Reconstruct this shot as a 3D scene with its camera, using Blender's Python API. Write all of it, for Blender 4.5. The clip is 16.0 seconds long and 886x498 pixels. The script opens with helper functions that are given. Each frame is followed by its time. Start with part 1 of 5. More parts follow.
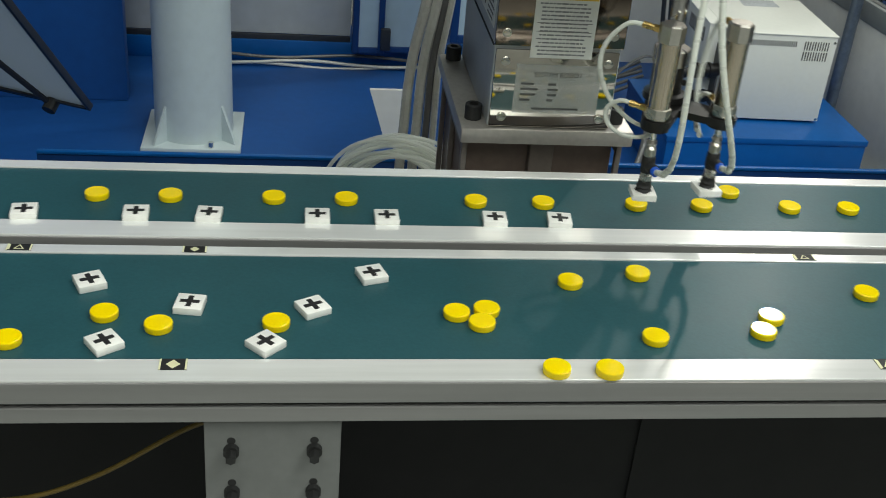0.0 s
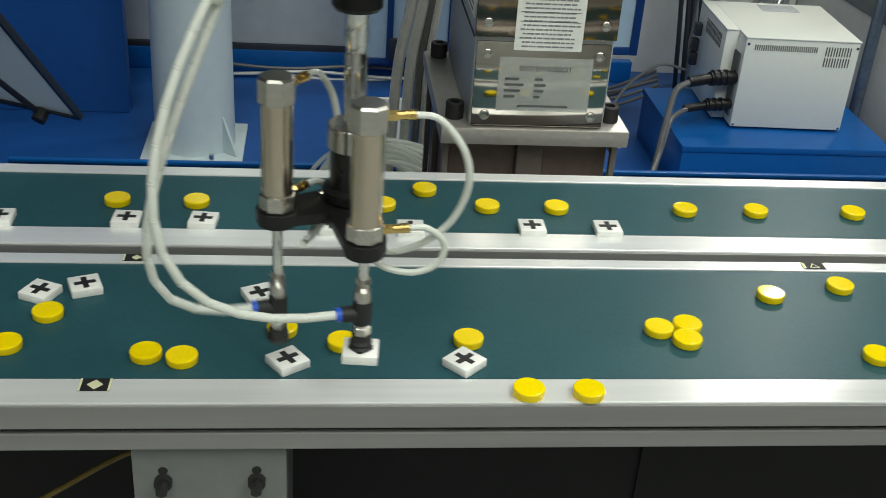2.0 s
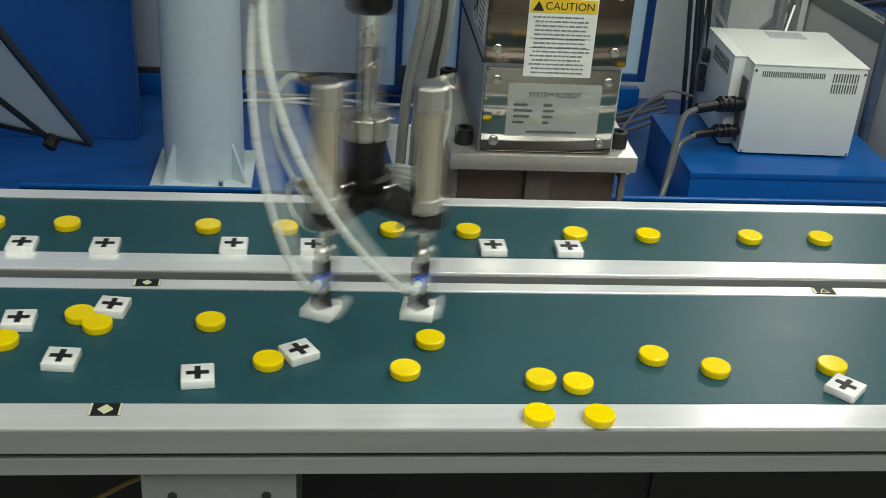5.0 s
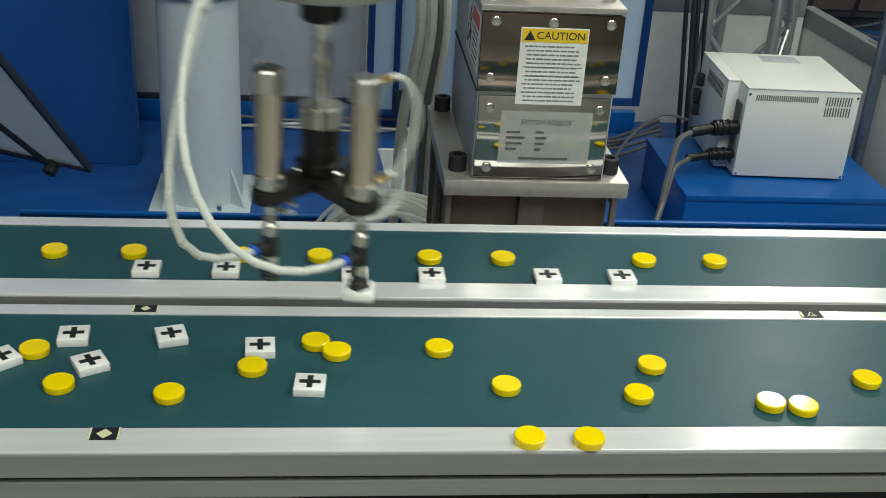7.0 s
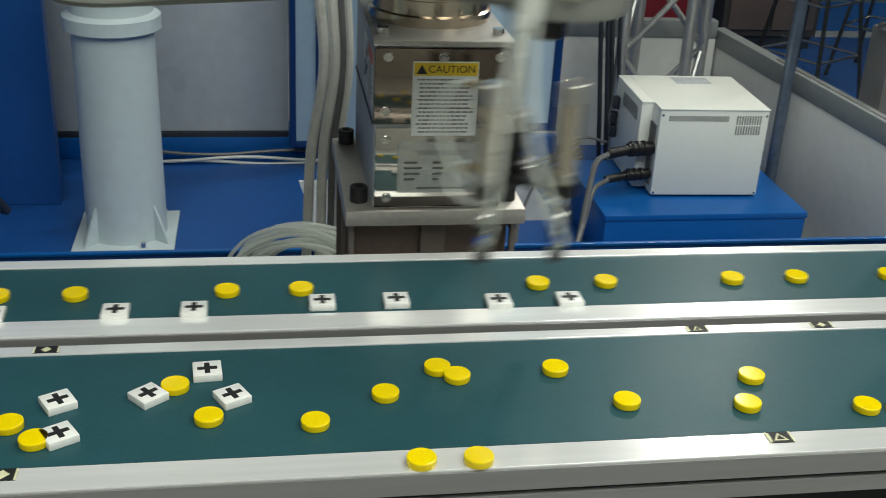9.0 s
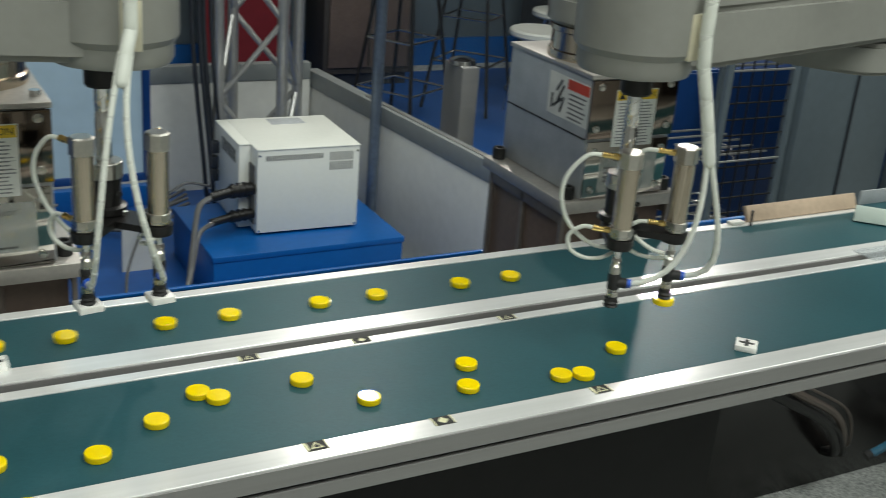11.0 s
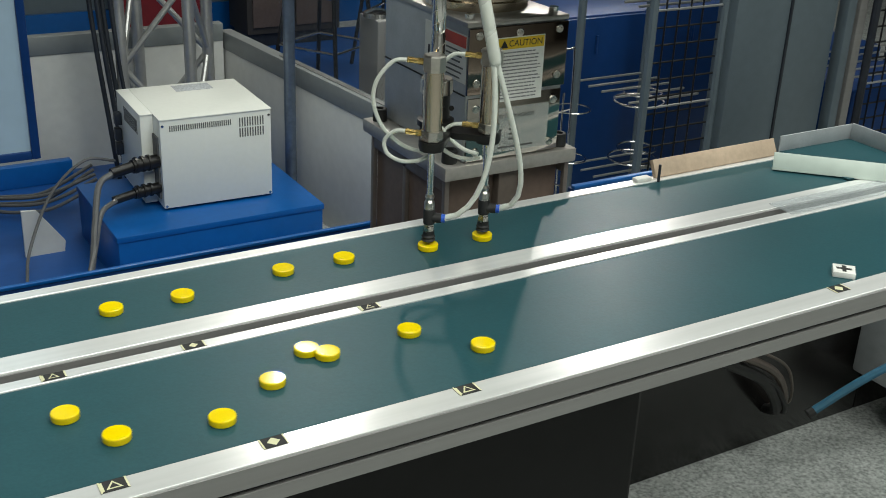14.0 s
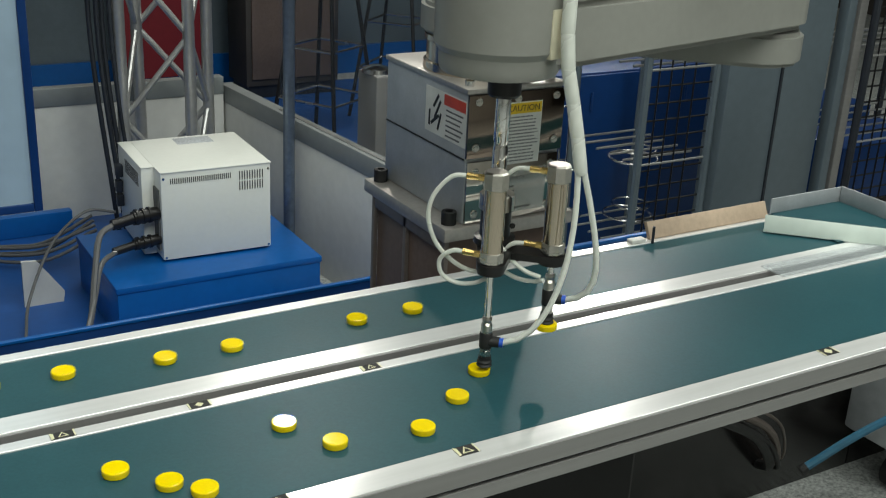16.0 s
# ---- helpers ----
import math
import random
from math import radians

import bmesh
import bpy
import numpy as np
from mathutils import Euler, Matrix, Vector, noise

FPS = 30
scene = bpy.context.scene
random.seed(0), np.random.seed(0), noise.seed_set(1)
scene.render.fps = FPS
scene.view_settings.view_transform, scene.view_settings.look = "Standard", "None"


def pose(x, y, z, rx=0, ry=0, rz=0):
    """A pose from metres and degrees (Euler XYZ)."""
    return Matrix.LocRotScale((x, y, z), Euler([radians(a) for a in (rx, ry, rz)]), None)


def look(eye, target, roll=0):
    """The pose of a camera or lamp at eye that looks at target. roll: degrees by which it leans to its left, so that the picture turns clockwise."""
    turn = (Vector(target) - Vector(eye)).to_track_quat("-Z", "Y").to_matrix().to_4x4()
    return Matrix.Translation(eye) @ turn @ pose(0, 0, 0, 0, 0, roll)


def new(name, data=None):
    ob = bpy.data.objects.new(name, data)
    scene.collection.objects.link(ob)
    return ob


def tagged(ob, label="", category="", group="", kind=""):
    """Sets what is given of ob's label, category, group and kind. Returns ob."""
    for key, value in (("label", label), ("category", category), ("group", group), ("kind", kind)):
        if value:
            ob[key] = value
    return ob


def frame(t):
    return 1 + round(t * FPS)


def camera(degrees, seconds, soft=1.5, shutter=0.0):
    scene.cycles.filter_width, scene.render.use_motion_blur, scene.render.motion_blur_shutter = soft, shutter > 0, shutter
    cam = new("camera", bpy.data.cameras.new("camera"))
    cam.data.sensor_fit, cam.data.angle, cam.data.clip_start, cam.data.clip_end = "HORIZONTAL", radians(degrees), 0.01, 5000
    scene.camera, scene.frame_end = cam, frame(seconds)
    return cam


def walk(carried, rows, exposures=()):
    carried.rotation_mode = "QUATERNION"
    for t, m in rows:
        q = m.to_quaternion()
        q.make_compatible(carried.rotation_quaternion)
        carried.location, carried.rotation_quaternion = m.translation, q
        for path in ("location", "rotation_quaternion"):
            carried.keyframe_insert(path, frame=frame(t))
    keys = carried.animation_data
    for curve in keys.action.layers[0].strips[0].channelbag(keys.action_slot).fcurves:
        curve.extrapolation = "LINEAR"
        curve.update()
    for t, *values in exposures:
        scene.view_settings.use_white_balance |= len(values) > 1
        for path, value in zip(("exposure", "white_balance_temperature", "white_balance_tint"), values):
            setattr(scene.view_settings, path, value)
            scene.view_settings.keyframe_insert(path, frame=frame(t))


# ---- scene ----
cam = camera(42.9, 16.0, soft=0.9, shutter=0.4)
PATH = [
    (0, (-0.126, -0.841, 1.406), (0.143, 0.877, 0.419), 5.2),
    (0.5, (-0.091, -0.798, 1.386), (0.122, 0.924, 0.39), 3.6),
    (1, (-0.076, -0.777, 1.368), (0.133, 0.951, 0.382), 3.1),
    (1.5, (-0.067, -0.766, 1.363), (0.143, 0.96, 0.375), 3.1),
    (2, (-0.054, -0.753, 1.345), (0.168, 0.986, 0.382), 4.3),
    (2.5, (-0.053, -0.745, 1.333), (0.153, 1.0, 0.376), 4.5),
    (3, (-0.052, -0.743, 1.333), (0.155, 1.004, 0.383), 4.1),
    (3.5, (-0.053, -0.748, 1.338), (0.155, 1.002, 0.391), 3.9),
    (4, (-0.055, -0.751, 1.339), (0.156, 1.003, 0.402), 4.0),
    (6.5, (-0.056, -0.766, 1.355), (0.146, 1.009, 0.456), 4.0),
    (7, (-0.052, -0.772, 1.357), (0.156, 1.008, 0.47), 3.8),
    (7.5, (-0.05, -0.778, 1.361), (0.157, 1.006, 0.48), 3.7),
    (8, (-0.041, -0.781, 1.363), (0.176, 1.004, 0.489), 3.6),
    (10.5, (0.043, -0.897, 1.413), (0.764, 0.81, 0.659), 3.8),
    (11, (0.07, -0.922, 1.42), (0.974, 0.703, 0.683), 4.7),
    (11.5, (0.147, -0.914, 1.418), (1.124, 0.666, 0.678), 4.0),
    (12, (0.222, -0.884, 1.404), (1.214, 0.678, 0.646), 3.2),
    (12.5, (0.251, -0.85, 1.387), (1.22, 0.704, 0.584), 3.1),
    (13, (0.276, -0.829, 1.384), (1.233, 0.727, 0.569), 2.6),
    (13.5, (0.283, -0.826, 1.385), (1.233, 0.736, 0.575), 2.2),
    (14, (0.277, -0.821, 1.384), (1.222, 0.745, 0.576), 2.4),
    (14.5, (0.267, -0.817, 1.385), (1.199, 0.758, 0.58), 2.6),
    (15, (0.266, -0.818, 1.388), (1.2, 0.765, 0.599), 2.8),
    (15.5, (0.265, -0.825, 1.395), (1.206, 0.763, 0.625), 2.6),
    (16, (0.256, -0.84, 1.414), (1.224, 0.751, 0.684), 2.9),
]
walk(cam, [(t, look(eye, target, roll)) for t, eye, target, roll in PATH])

# ---- light of the hall ----
world = bpy.data.worlds.new("hall_air")
scene.world = world
world.use_nodes = True
world.node_tree.nodes["Background"].inputs[0].default_value = (0.79, 0.91, 0.88, 1)
world.node_tree.nodes["Background"].inputs[1].default_value = 0.18


def hall_lamp(name, at, target, size, power, colour):
    data = bpy.data.lights.new(name, "AREA")
    data.shape, data.size, data.energy, data.color = "DISK", size, power, colour
    ob = new(name, data)
    ob.matrix_world = look(at, target)
    return ob


hall_lamp("hall_floodlight", (2.17, 3.63, 3.1), (0.4, 0.1, 0.8), 0.15, 21, (1.0, 0.98, 0.90))
hall_lamp("hall_floodlight", (4.63, 4.37, 3.15), (1.15, 0.3, 0.8), 0.14, 25, (1.0, 0.98, 0.92))
# Added fill behind the camera: brightens what the mirror covers reflect.
hall_lamp("unseen_overhead_light", (-0.4, -4.0, 4.6), (-0.4, -3.4, 0.0), 2.2, 68, (0.945, 1.0, 0.925))
hall_lamp("unseen_overhead_light", (-0.9, -1.3, 4.3), (-0.2, 0.2, 0.8), 2.2, 48, (0.945, 1.0, 0.925))
hall_lamp("unseen_overhead_light", (1.9, -1.9, 4.3), (1.3, 0.2, 0.8), 2.2, 98, (0.945, 1.0, 0.925))
hall_lamp("unseen_overhead_light", (1.6, 1.6, 4.3), (1.8, 1.6, 0.3), 2.2, 56, (0.945, 1.0, 0.925))
# Added fill on the right, to lift the carpet past the conveyor.
hall_lamp("unseen_overhead_light", (4.2, 0.2, 4.3), (2.4, 0.5, 0.0), 2.2, 42, (0.945, 1.0, 0.925))


# ---- materials ----
def material(name, colour, rough=0.5, metal=0.0, scale=60.0, vary=0.12, bump=0.0, stretch=(1, 1, 1), stain=0.10, each=0.0, rough_vary=0.1):
    m = bpy.data.materials.new(name)
    m.use_nodes = True
    n, l = m.node_tree.nodes, m.node_tree.links
    b = n["Principled BSDF"]
    b.inputs["Metallic"].default_value = metal
    co = n.new("ShaderNodeTexCoord")
    mp = n.new("ShaderNodeMapping")
    mp.inputs["Scale"].default_value = stretch
    l.new(co.outputs["Object"], mp.inputs["Vector"])
    fine, wide = n.new("ShaderNodeTexNoise"), n.new("ShaderNodeTexNoise")
    fine.inputs["Scale"].default_value, fine.inputs["Detail"].default_value = scale, 6
    wide.inputs["Scale"].default_value, wide.inputs["Detail"].default_value = scale / 11, 4
    l.new(mp.outputs[0], fine.inputs["Vector"])
    l.new(mp.outputs[0], wide.inputs["Vector"])
    a, c = n.new("ShaderNodeMapRange"), n.new("ShaderNodeMapRange")
    for node, amount, src in ((a, vary, fine), (c, stain, wide)):
        node.inputs["From Min"].default_value, node.inputs["From Max"].default_value = 0.3, 0.7
        node.inputs["To Min"].default_value, node.inputs["To Max"].default_value = 1 - amount, 1 + amount
        l.new(src.outputs["Fac"], node.inputs["Value"])
    mul = n.new("ShaderNodeMath")
    mul.operation = "MULTIPLY"
    l.new(a.outputs[0], mul.inputs[0])
    l.new(c.outputs[0], mul.inputs[1])
    last = mul
    if each:
        info, r, m2 = n.new("ShaderNodeObjectInfo"), n.new("ShaderNodeMapRange"), n.new("ShaderNodeMath")
        r.inputs["To Min"].default_value, r.inputs["To Max"].default_value = 1 - each, 1 + each
        m2.operation = "MULTIPLY"
        l.new(info.outputs["Random"], r.inputs["Value"])
        l.new(r.outputs[0], m2.inputs[0])
        l.new(mul.outputs[0], m2.inputs[1])
        last = m2
    mix = n.new("ShaderNodeVectorMath")
    mix.operation = "SCALE"
    mix.inputs[0].default_value = colour
    l.new(last.outputs[0], mix.inputs["Scale"])
    l.new(mix.outputs[0], b.inputs["Base Color"])
    rr = n.new("ShaderNodeMapRange")
    rr.inputs["To Min"].default_value, rr.inputs["To Max"].default_value = max(0.02, rough - rough_vary), min(1, rough + rough_vary)
    l.new(wide.outputs["Fac"], rr.inputs["Value"])
    l.new(rr.outputs[0], b.inputs["Roughness"])
    if bump:
        bp = n.new("ShaderNodeBump")
        bp.inputs["Strength"].default_value, bp.inputs["Distance"].default_value = bump, 0.001
        l.new(fine.outputs["Fac"], bp.inputs["Height"])
        l.new(bp.outputs[0], b.inputs["Normal"])
    return m


def clear_material(name, colour, rough, through_share, frosted=0.0):
    """Thin clear sheet: part glossy film, part frosted, the rest see-through."""
    m = bpy.data.materials.new(name)
    m.use_nodes = True
    n, l = m.node_tree.nodes, m.node_tree.links
    b = n["Principled BSDF"]
    b.inputs["Base Color"].default_value = (*colour, 1)
    b.inputs["Roughness"].default_value = rough
    t, mx = n.new("ShaderNodeBsdfTransparent"), n.new("ShaderNodeMixShader")
    mx.inputs[0].default_value = through_share
    film = b.outputs[0]
    if frosted:
        tl, mf = n.new("ShaderNodeBsdfTranslucent"), n.new("ShaderNodeMixShader")
        tl.inputs["Color"].default_value, mf.inputs[0].default_value = (*colour, 1), frosted
        l.new(b.outputs[0], mf.inputs[1])
        l.new(tl.outputs[0], mf.inputs[2])
        film = mf.outputs[0]
    l.new(film, mx.inputs[1])
    l.new(t.outputs[0], mx.inputs[2])
    l.new(mx.outputs[0], n["Material Output"].inputs["Surface"])
    return m


BELT = material("green_belt", (0.0200, 0.076, 0.091), 0.37, 0, 240, 0.06, 0.10, stain=0.05, rough_vary=0.04)
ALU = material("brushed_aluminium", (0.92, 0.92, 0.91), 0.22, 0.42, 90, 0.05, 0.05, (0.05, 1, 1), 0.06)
ALU_SIDE = material("darkened_aluminium", (0.285, 0.28, 0.275), 0.40, 0.5, 90, 0.06, 0.04, (0.05, 1, 1), 0.08)
DARK_SLOT = material("slot_shadow_rubber", (0.02, 0.02, 0.02), 0.7)
YELLOW = material("yellow_plastic", (0.93, 0.685, 0.001), 0.10, 0, 300, 0.03, 0.02, stain=0.03, each=0.05, rough_vary=0.03)
WHITE_PLASTIC = material("white_tile_plastic", (0.85, 0.84, 0.80), 0.38, 0, 200, 0.03, 0.04, each=0.03)
BLACK_INK = material("black_ink", (0.012, 0.012, 0.012), 0.55)
PALE_INK = material("pale_yellow_film", (0.68, 0.66, 0.42), 0.45, vary=0.05)
# Warm tint is the reflection of brown surroundings, put into the steel's colour.
STEEL = material("polished_steel_reflection_tint", (0.63, 0.54, 0.43), 0.20, 1.0, 120, 0.05, 0.02, (1, 1, 0.1), 0.05)
CHROME = material("chrome", (0.75, 0.74, 0.72), 0.12, 1.0, 80, 0.03)
CAP_STEEL = material("machined_steel", (0.58, 0.55, 0.50), 0.28, 1.0, 200, 0.06, 0.03)
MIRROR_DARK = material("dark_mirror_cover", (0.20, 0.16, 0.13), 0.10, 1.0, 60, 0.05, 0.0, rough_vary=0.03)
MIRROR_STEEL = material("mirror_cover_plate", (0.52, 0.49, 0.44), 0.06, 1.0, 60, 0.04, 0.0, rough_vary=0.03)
SIDE_PAINT = material("silver_grey_paint", (0.42, 0.44, 0.46), 0.42, 0.25, 300, 0.04, 0.04)
PLATE_STEEL = material("ground_steel_plate", (0.45, 0.425, 0.395), 0.38, 0.6, 120, 0.07, 0.04)
STAND_BROWN = material("dark_brown_stand_paint", (0.150, 0.108, 0.088), 0.45, 0.1, 90, 0.10, 0.03)
STAND_GREY = material("stand_rib_paint", (0.125, 0.102, 0.088), 0.45, 0.2, 90, 0.10, 0.03)
RIB_STEEL = material("rib_steel", (0.20, 0.175, 0.16), 0.42, 0.4, 90, 0.08, 0.03)
ARM_PAINT = material("robot_arm_enamel", (0.25, 0.25, 0.228), 0.36, 0, 80, 0.03, 0.02)
BLACK = material("black_anodised", (0.016, 0.015, 0.015), 0.34, 0.3, 160, 0.10, 0.04)
RUBBER = material("black_rubber", (0.014, 0.014, 0.014), 0.6, 0, 200, 0.1, 0.1)
BRASS = material("brass_fitting", (0.78, 0.55, 0.20), 0.26, 1.0, 200, 0.06)
BLUE_RING = material("blue_release_ring", (0.02, 0.10, 0.55), 0.35)
HOSE = material("milky_hose", (0.80, 0.82, 0.75), 0.28, 0, 60, 0.04, 0.0)
BELT.node_tree.nodes["Principled BSDF"].inputs["Specular IOR Level"].default_value = 0.22
for _n in HOSE.node_tree.nodes:
    if _n.type == "BSDF_PRINCIPLED":
        _n.inputs["Transmission Weight"].default_value = 0.15
CLEAR_TUBE = clear_material("clear_tubing", (0.92, 0.95, 0.88), 0.06, 0.50, 0.35)
GREY_CABLE = material("grey_cable", (0.125, 0.125, 0.125), 0.32, 0, 120, 0.06)
LIGHT_CABLE = material("light_grey_conduit", (0.58, 0.58, 0.54), 0.28, 0, 120, 0.06)
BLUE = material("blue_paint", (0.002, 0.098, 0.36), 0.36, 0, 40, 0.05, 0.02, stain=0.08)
BLUE_DARKENED = material("darkened_blue_paint", (0.002, 0.036, 0.155), 0.45, 0, 30, 0.06, 0.02, stain=0.2)
BLUE_FLOOR = material("blue_platform_paint", (0.009, 0.080, 0.30), 0.45, 0, 30, 0.06, 0.03, stain=0.12)
BOX_PAINT = material("ivory_controller_paint", (0.78, 0.79, 0.735), 0.40, 0, 60, 0.015, 0.01, stain=0.02)
VENT = material("vent_shadow", (0.12, 0.12, 0.115), 0.7)
COLUMN_PAINT = material("pale_blue_white_paint", (0.54, 0.62, 0.64), 0.40, 0, 30, 0.03, stain=0.04)
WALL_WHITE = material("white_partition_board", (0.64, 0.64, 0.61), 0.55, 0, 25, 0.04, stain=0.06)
WALL_BAND = material("grey_band", (0.26, 0.28, 0.28), 0.45, 0.2, 25, 0.05)
PANEL_GREY = material("grey_back_panel", (0.50, 0.53, 0.55), 0.30, 0, 20, 0.05, stain=0.10)
PANEL_BLUE = material("pale_blue_panel", (0.36, 0.48, 0.58), 0.30, 0, 20, 0.04, stain=0.08)
FRAME_BLUE = material("dark_blue_frame", (0.008, 0.045, 0.17), 0.40, 0.1, 60, 0.06)
FRAME_DARK = material("dark_hinge_metal", (0.03, 0.035, 0.045), 0.45, 0.3)
TRUSS = material("truss_aluminium", (0.50, 0.50, 0.49), 0.38, 0.8, 60, 0.06)
CARPET = material("grey_carpet", (0.41, 0.425, 0.41), 0.95, 0, 130, 0.45, 0.9, stain=0.12)
CARDBOARD = material("brown_fibreboard", (0.49, 0.37, 0.27), 0.7, 0, 120, 0.08, 0.1)
MINT = material("pale_mint_profile", (0.60, 0.68, 0.62), 0.38, 0, 60, 0.03)
LEG_PAINT = material("pale_grey_leg", (0.17, 0.175, 0.17), 0.45, 0.2, 80, 0.05, 0.04)
CAB_GREY = material("blue_grey_cabinet", (0.125, 0.16, 0.185), 0.42, 0.2, 30, 0.05)
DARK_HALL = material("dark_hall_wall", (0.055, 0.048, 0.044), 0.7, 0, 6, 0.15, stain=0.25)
DARK_RED = material("dark_red_cloth", (0.20, 0.012, 0.018), 0.7, 0, 20, 0.08)
WIRE = material("black_wire", (0.02, 0.02, 0.022), 0.4, 0.5)
BRIGHT_WIRE = material("chromed_wire", (0.6, 0.6, 0.6), 0.25, 1.0)
CREAM = material("cream_plastic", (0.60, 0.56, 0.42), 0.5)
PAPER = material("label_paper", (0.74, 0.74, 0.70), 0.45, 0, 200, 0.02)
LABEL_YELLOW = material("label_yellow", (0.75, 0.50, 0.02), 0.45)
LABEL_RED = material("label_red", (0.60, 0.06, 0.03), 0.45)
TEXT_GREY = material("text_grey", (0.10, 0.10, 0.10), 0.5)
TEXT_FINE = material("fine_print", (0.20, 0.20, 0.21), 0.5)
FOIL = clear_material("name_plate_film", (0.62, 0.63, 0.60), 0.22, 0.66)
SMOKY = clear_material("smoky_acrylic", (0.58, 0.65, 0.69), 0.16, 0.20, 0.6)
ACRYLIC = clear_material("clear_acrylic", (0.10, 0.12, 0.14), 0.08, 0.90)
GAP_SHEET = clear_material("clear_bridge_sheet", (0.50, 0.55, 0.57), 0.10, 0.74)
YELLOW_CABLE = material("yellow_cable", (0.13, 0.085, 0.012), 0.5)
CYAN_TUBE = material("teal_tube", (0.012, 0.12, 0.21), 0.4)
BLACK_GLOSS = material("black_acrylic", (0.012, 0.011, 0.011), 0.22, 0, 14, 0.3, 0.02, stain=0.5, rough_vary=0.15)
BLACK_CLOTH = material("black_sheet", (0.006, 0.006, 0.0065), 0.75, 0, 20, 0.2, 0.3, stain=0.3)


# ---- mesh tools ----
def box(bm, x0, x1, y0, y1, z0, z1, bevel=0.0, m=None):
    made = bmesh.ops.create_cube(bm, size=1)["verts"]
    for v in made:
        v.co = Vector(((x0 + x1) / 2 + v.co.x * (x1 - x0), (y0 + y1) / 2 + v.co.y * (y1 - y0), (z0 + z1) / 2 + v.co.z * (z1 - z0)))
        if m:
            v.co = m @ v.co
    if bevel:
        bmesh.ops.bevel(bm, geom=list({e for v in made for e in v.link_edges}), offset=bevel, segments=2, affect="EDGES", profile=0.5)
    return bm


def rod(bm, a, b, r, n=12, r2=None):
    """A round bar from a to b."""
    a, b = Vector(a), Vector(b)
    d = b - a
    m = Matrix.Translation((a + b) / 2) @ d.to_track_quat("Z", "Y").to_matrix().to_4x4()
    bmesh.ops.create_cone(bm, cap_ends=True, segments=n, radius1=r, radius2=r if r2 is None else r2, depth=d.length, matrix=m)
    return bm


def lathe(bm, profile, n=24, at=(0, 0)):
    """A turned body: profile of (radius, z), from the bottom to the top."""
    rings = []
    for r, z in profile:
        rings.append([bm.verts.new((at[0] + r * math.cos(2 * math.pi * i / n), at[1] + r * math.sin(2 * math.pi * i / n), z)) for i in range(n)])
    for p, q in zip(rings, rings[1:]):
        for i in range(n):
            bm.faces.new((p[i], p[(i + 1) % n], q[(i + 1) % n], q[i]))
    bm.faces.new(rings[0][::-1])
    bm.faces.new(rings[-1])
    return bm


def tube(bm, points, r, n=8, steps=7):
    """A hose through points, round, smoothly bent."""
    p = [Vector(q) for q in points]
    p = [2 * p[0] - p[1]] + p + [2 * p[-1] - p[-2]]
    line = []
    for i in range(1, len(p) - 2):
        for s in range(steps):
            t = s / steps
            line.append(0.5 * (2 * p[i] + (p[i + 1] - p[i - 1]) * t + (2 * p[i - 1] - 5 * p[i] + 4 * p[i + 1] - p[i + 2]) * t * t
                               + (3 * p[i] - p[i - 1] - 3 * p[i + 1] + p[i + 2]) * t ** 3))
    line.append(p[-2])
    side = Vector((0.31, 0.77, 0.55)).normalized()
    rings = []
    for i, c in enumerate(line):
        d = (line[min(i + 1, len(line) - 1)] - line[max(i - 1, 0)]).normalized()
        side = (side - d * side.dot(d)).normalized()
        up = d.cross(side)
        rings.append([bm.verts.new(c + r * (math.cos(2 * math.pi * k / n) * side + math.sin(2 * math.pi * k / n) * up)) for k in range(n)])
    for a, b in zip(rings, rings[1:]):
        for k in range(n):
            bm.faces.new((a[k], a[(k + 1) % n], b[(k + 1) % n], b[k]))
    bm.faces.new(rings[0][::-1])
    bm.faces.new(rings[-1])
    return bm


def hull(bm, circles, z0, z1, n=16):
    """A flat plate round several circles (x, y, r)."""
    made = [bm.verts.new((x + r * math.cos(2 * math.pi * i / n), y + r * math.sin(2 * math.pi * i / n), z)) for x, y, r in circles for i in range(n) for z in (z0, z1)]
    out = bmesh.ops.convex_hull(bm, input=made)
    bmesh.ops.delete(bm, geom=[g for g in out["geom_interior"] if isinstance(g, bmesh.types.BMVert)], context="VERTS")
    return bm


def mesh_of(name, bm, mat, smooth=28):
    bmesh.ops.recalc_face_normals(bm, faces=bm.faces)
    me = bpy.data.meshes.new(name)
    bm.to_mesh(me)
    bm.free()
    me.materials.append(mat)
    if smooth:
        me.polygons.foreach_set("use_smooth", [True] * len(me.polygons))
        me.set_sharp_from_angle(angle=radians(smooth))
    return me


def part(name, bm, mat, parent=None, label="", smooth=28, m=None):
    ob = new(name, mesh_of(name, bm, mat, smooth))
    if parent is not None:
        ob.parent = parent
    if m is not None:
        ob.matrix_basis = m
    return tagged(ob, label)


def again(ob, parent, m):
    """One more part on the same mesh."""
    o = new(ob.name.split(".")[0], ob.data)
    o.parent, o.matrix_basis = parent, m
    return o


def B():
    return bmesh.new()


def thing(name, label, category, group="", kind="", at=None):
    ob = new(name)
    ob.empty_display_size = 0.05
    if at is not None:
        ob.matrix_basis = at
    return tagged(ob, label, category, group, kind)


def single(name, bm, mat, label, category="", group="", kind="", m=None, smooth=28):
    return tagged(part(name, bm, mat, None, label, smooth, m), label, category, group, kind)


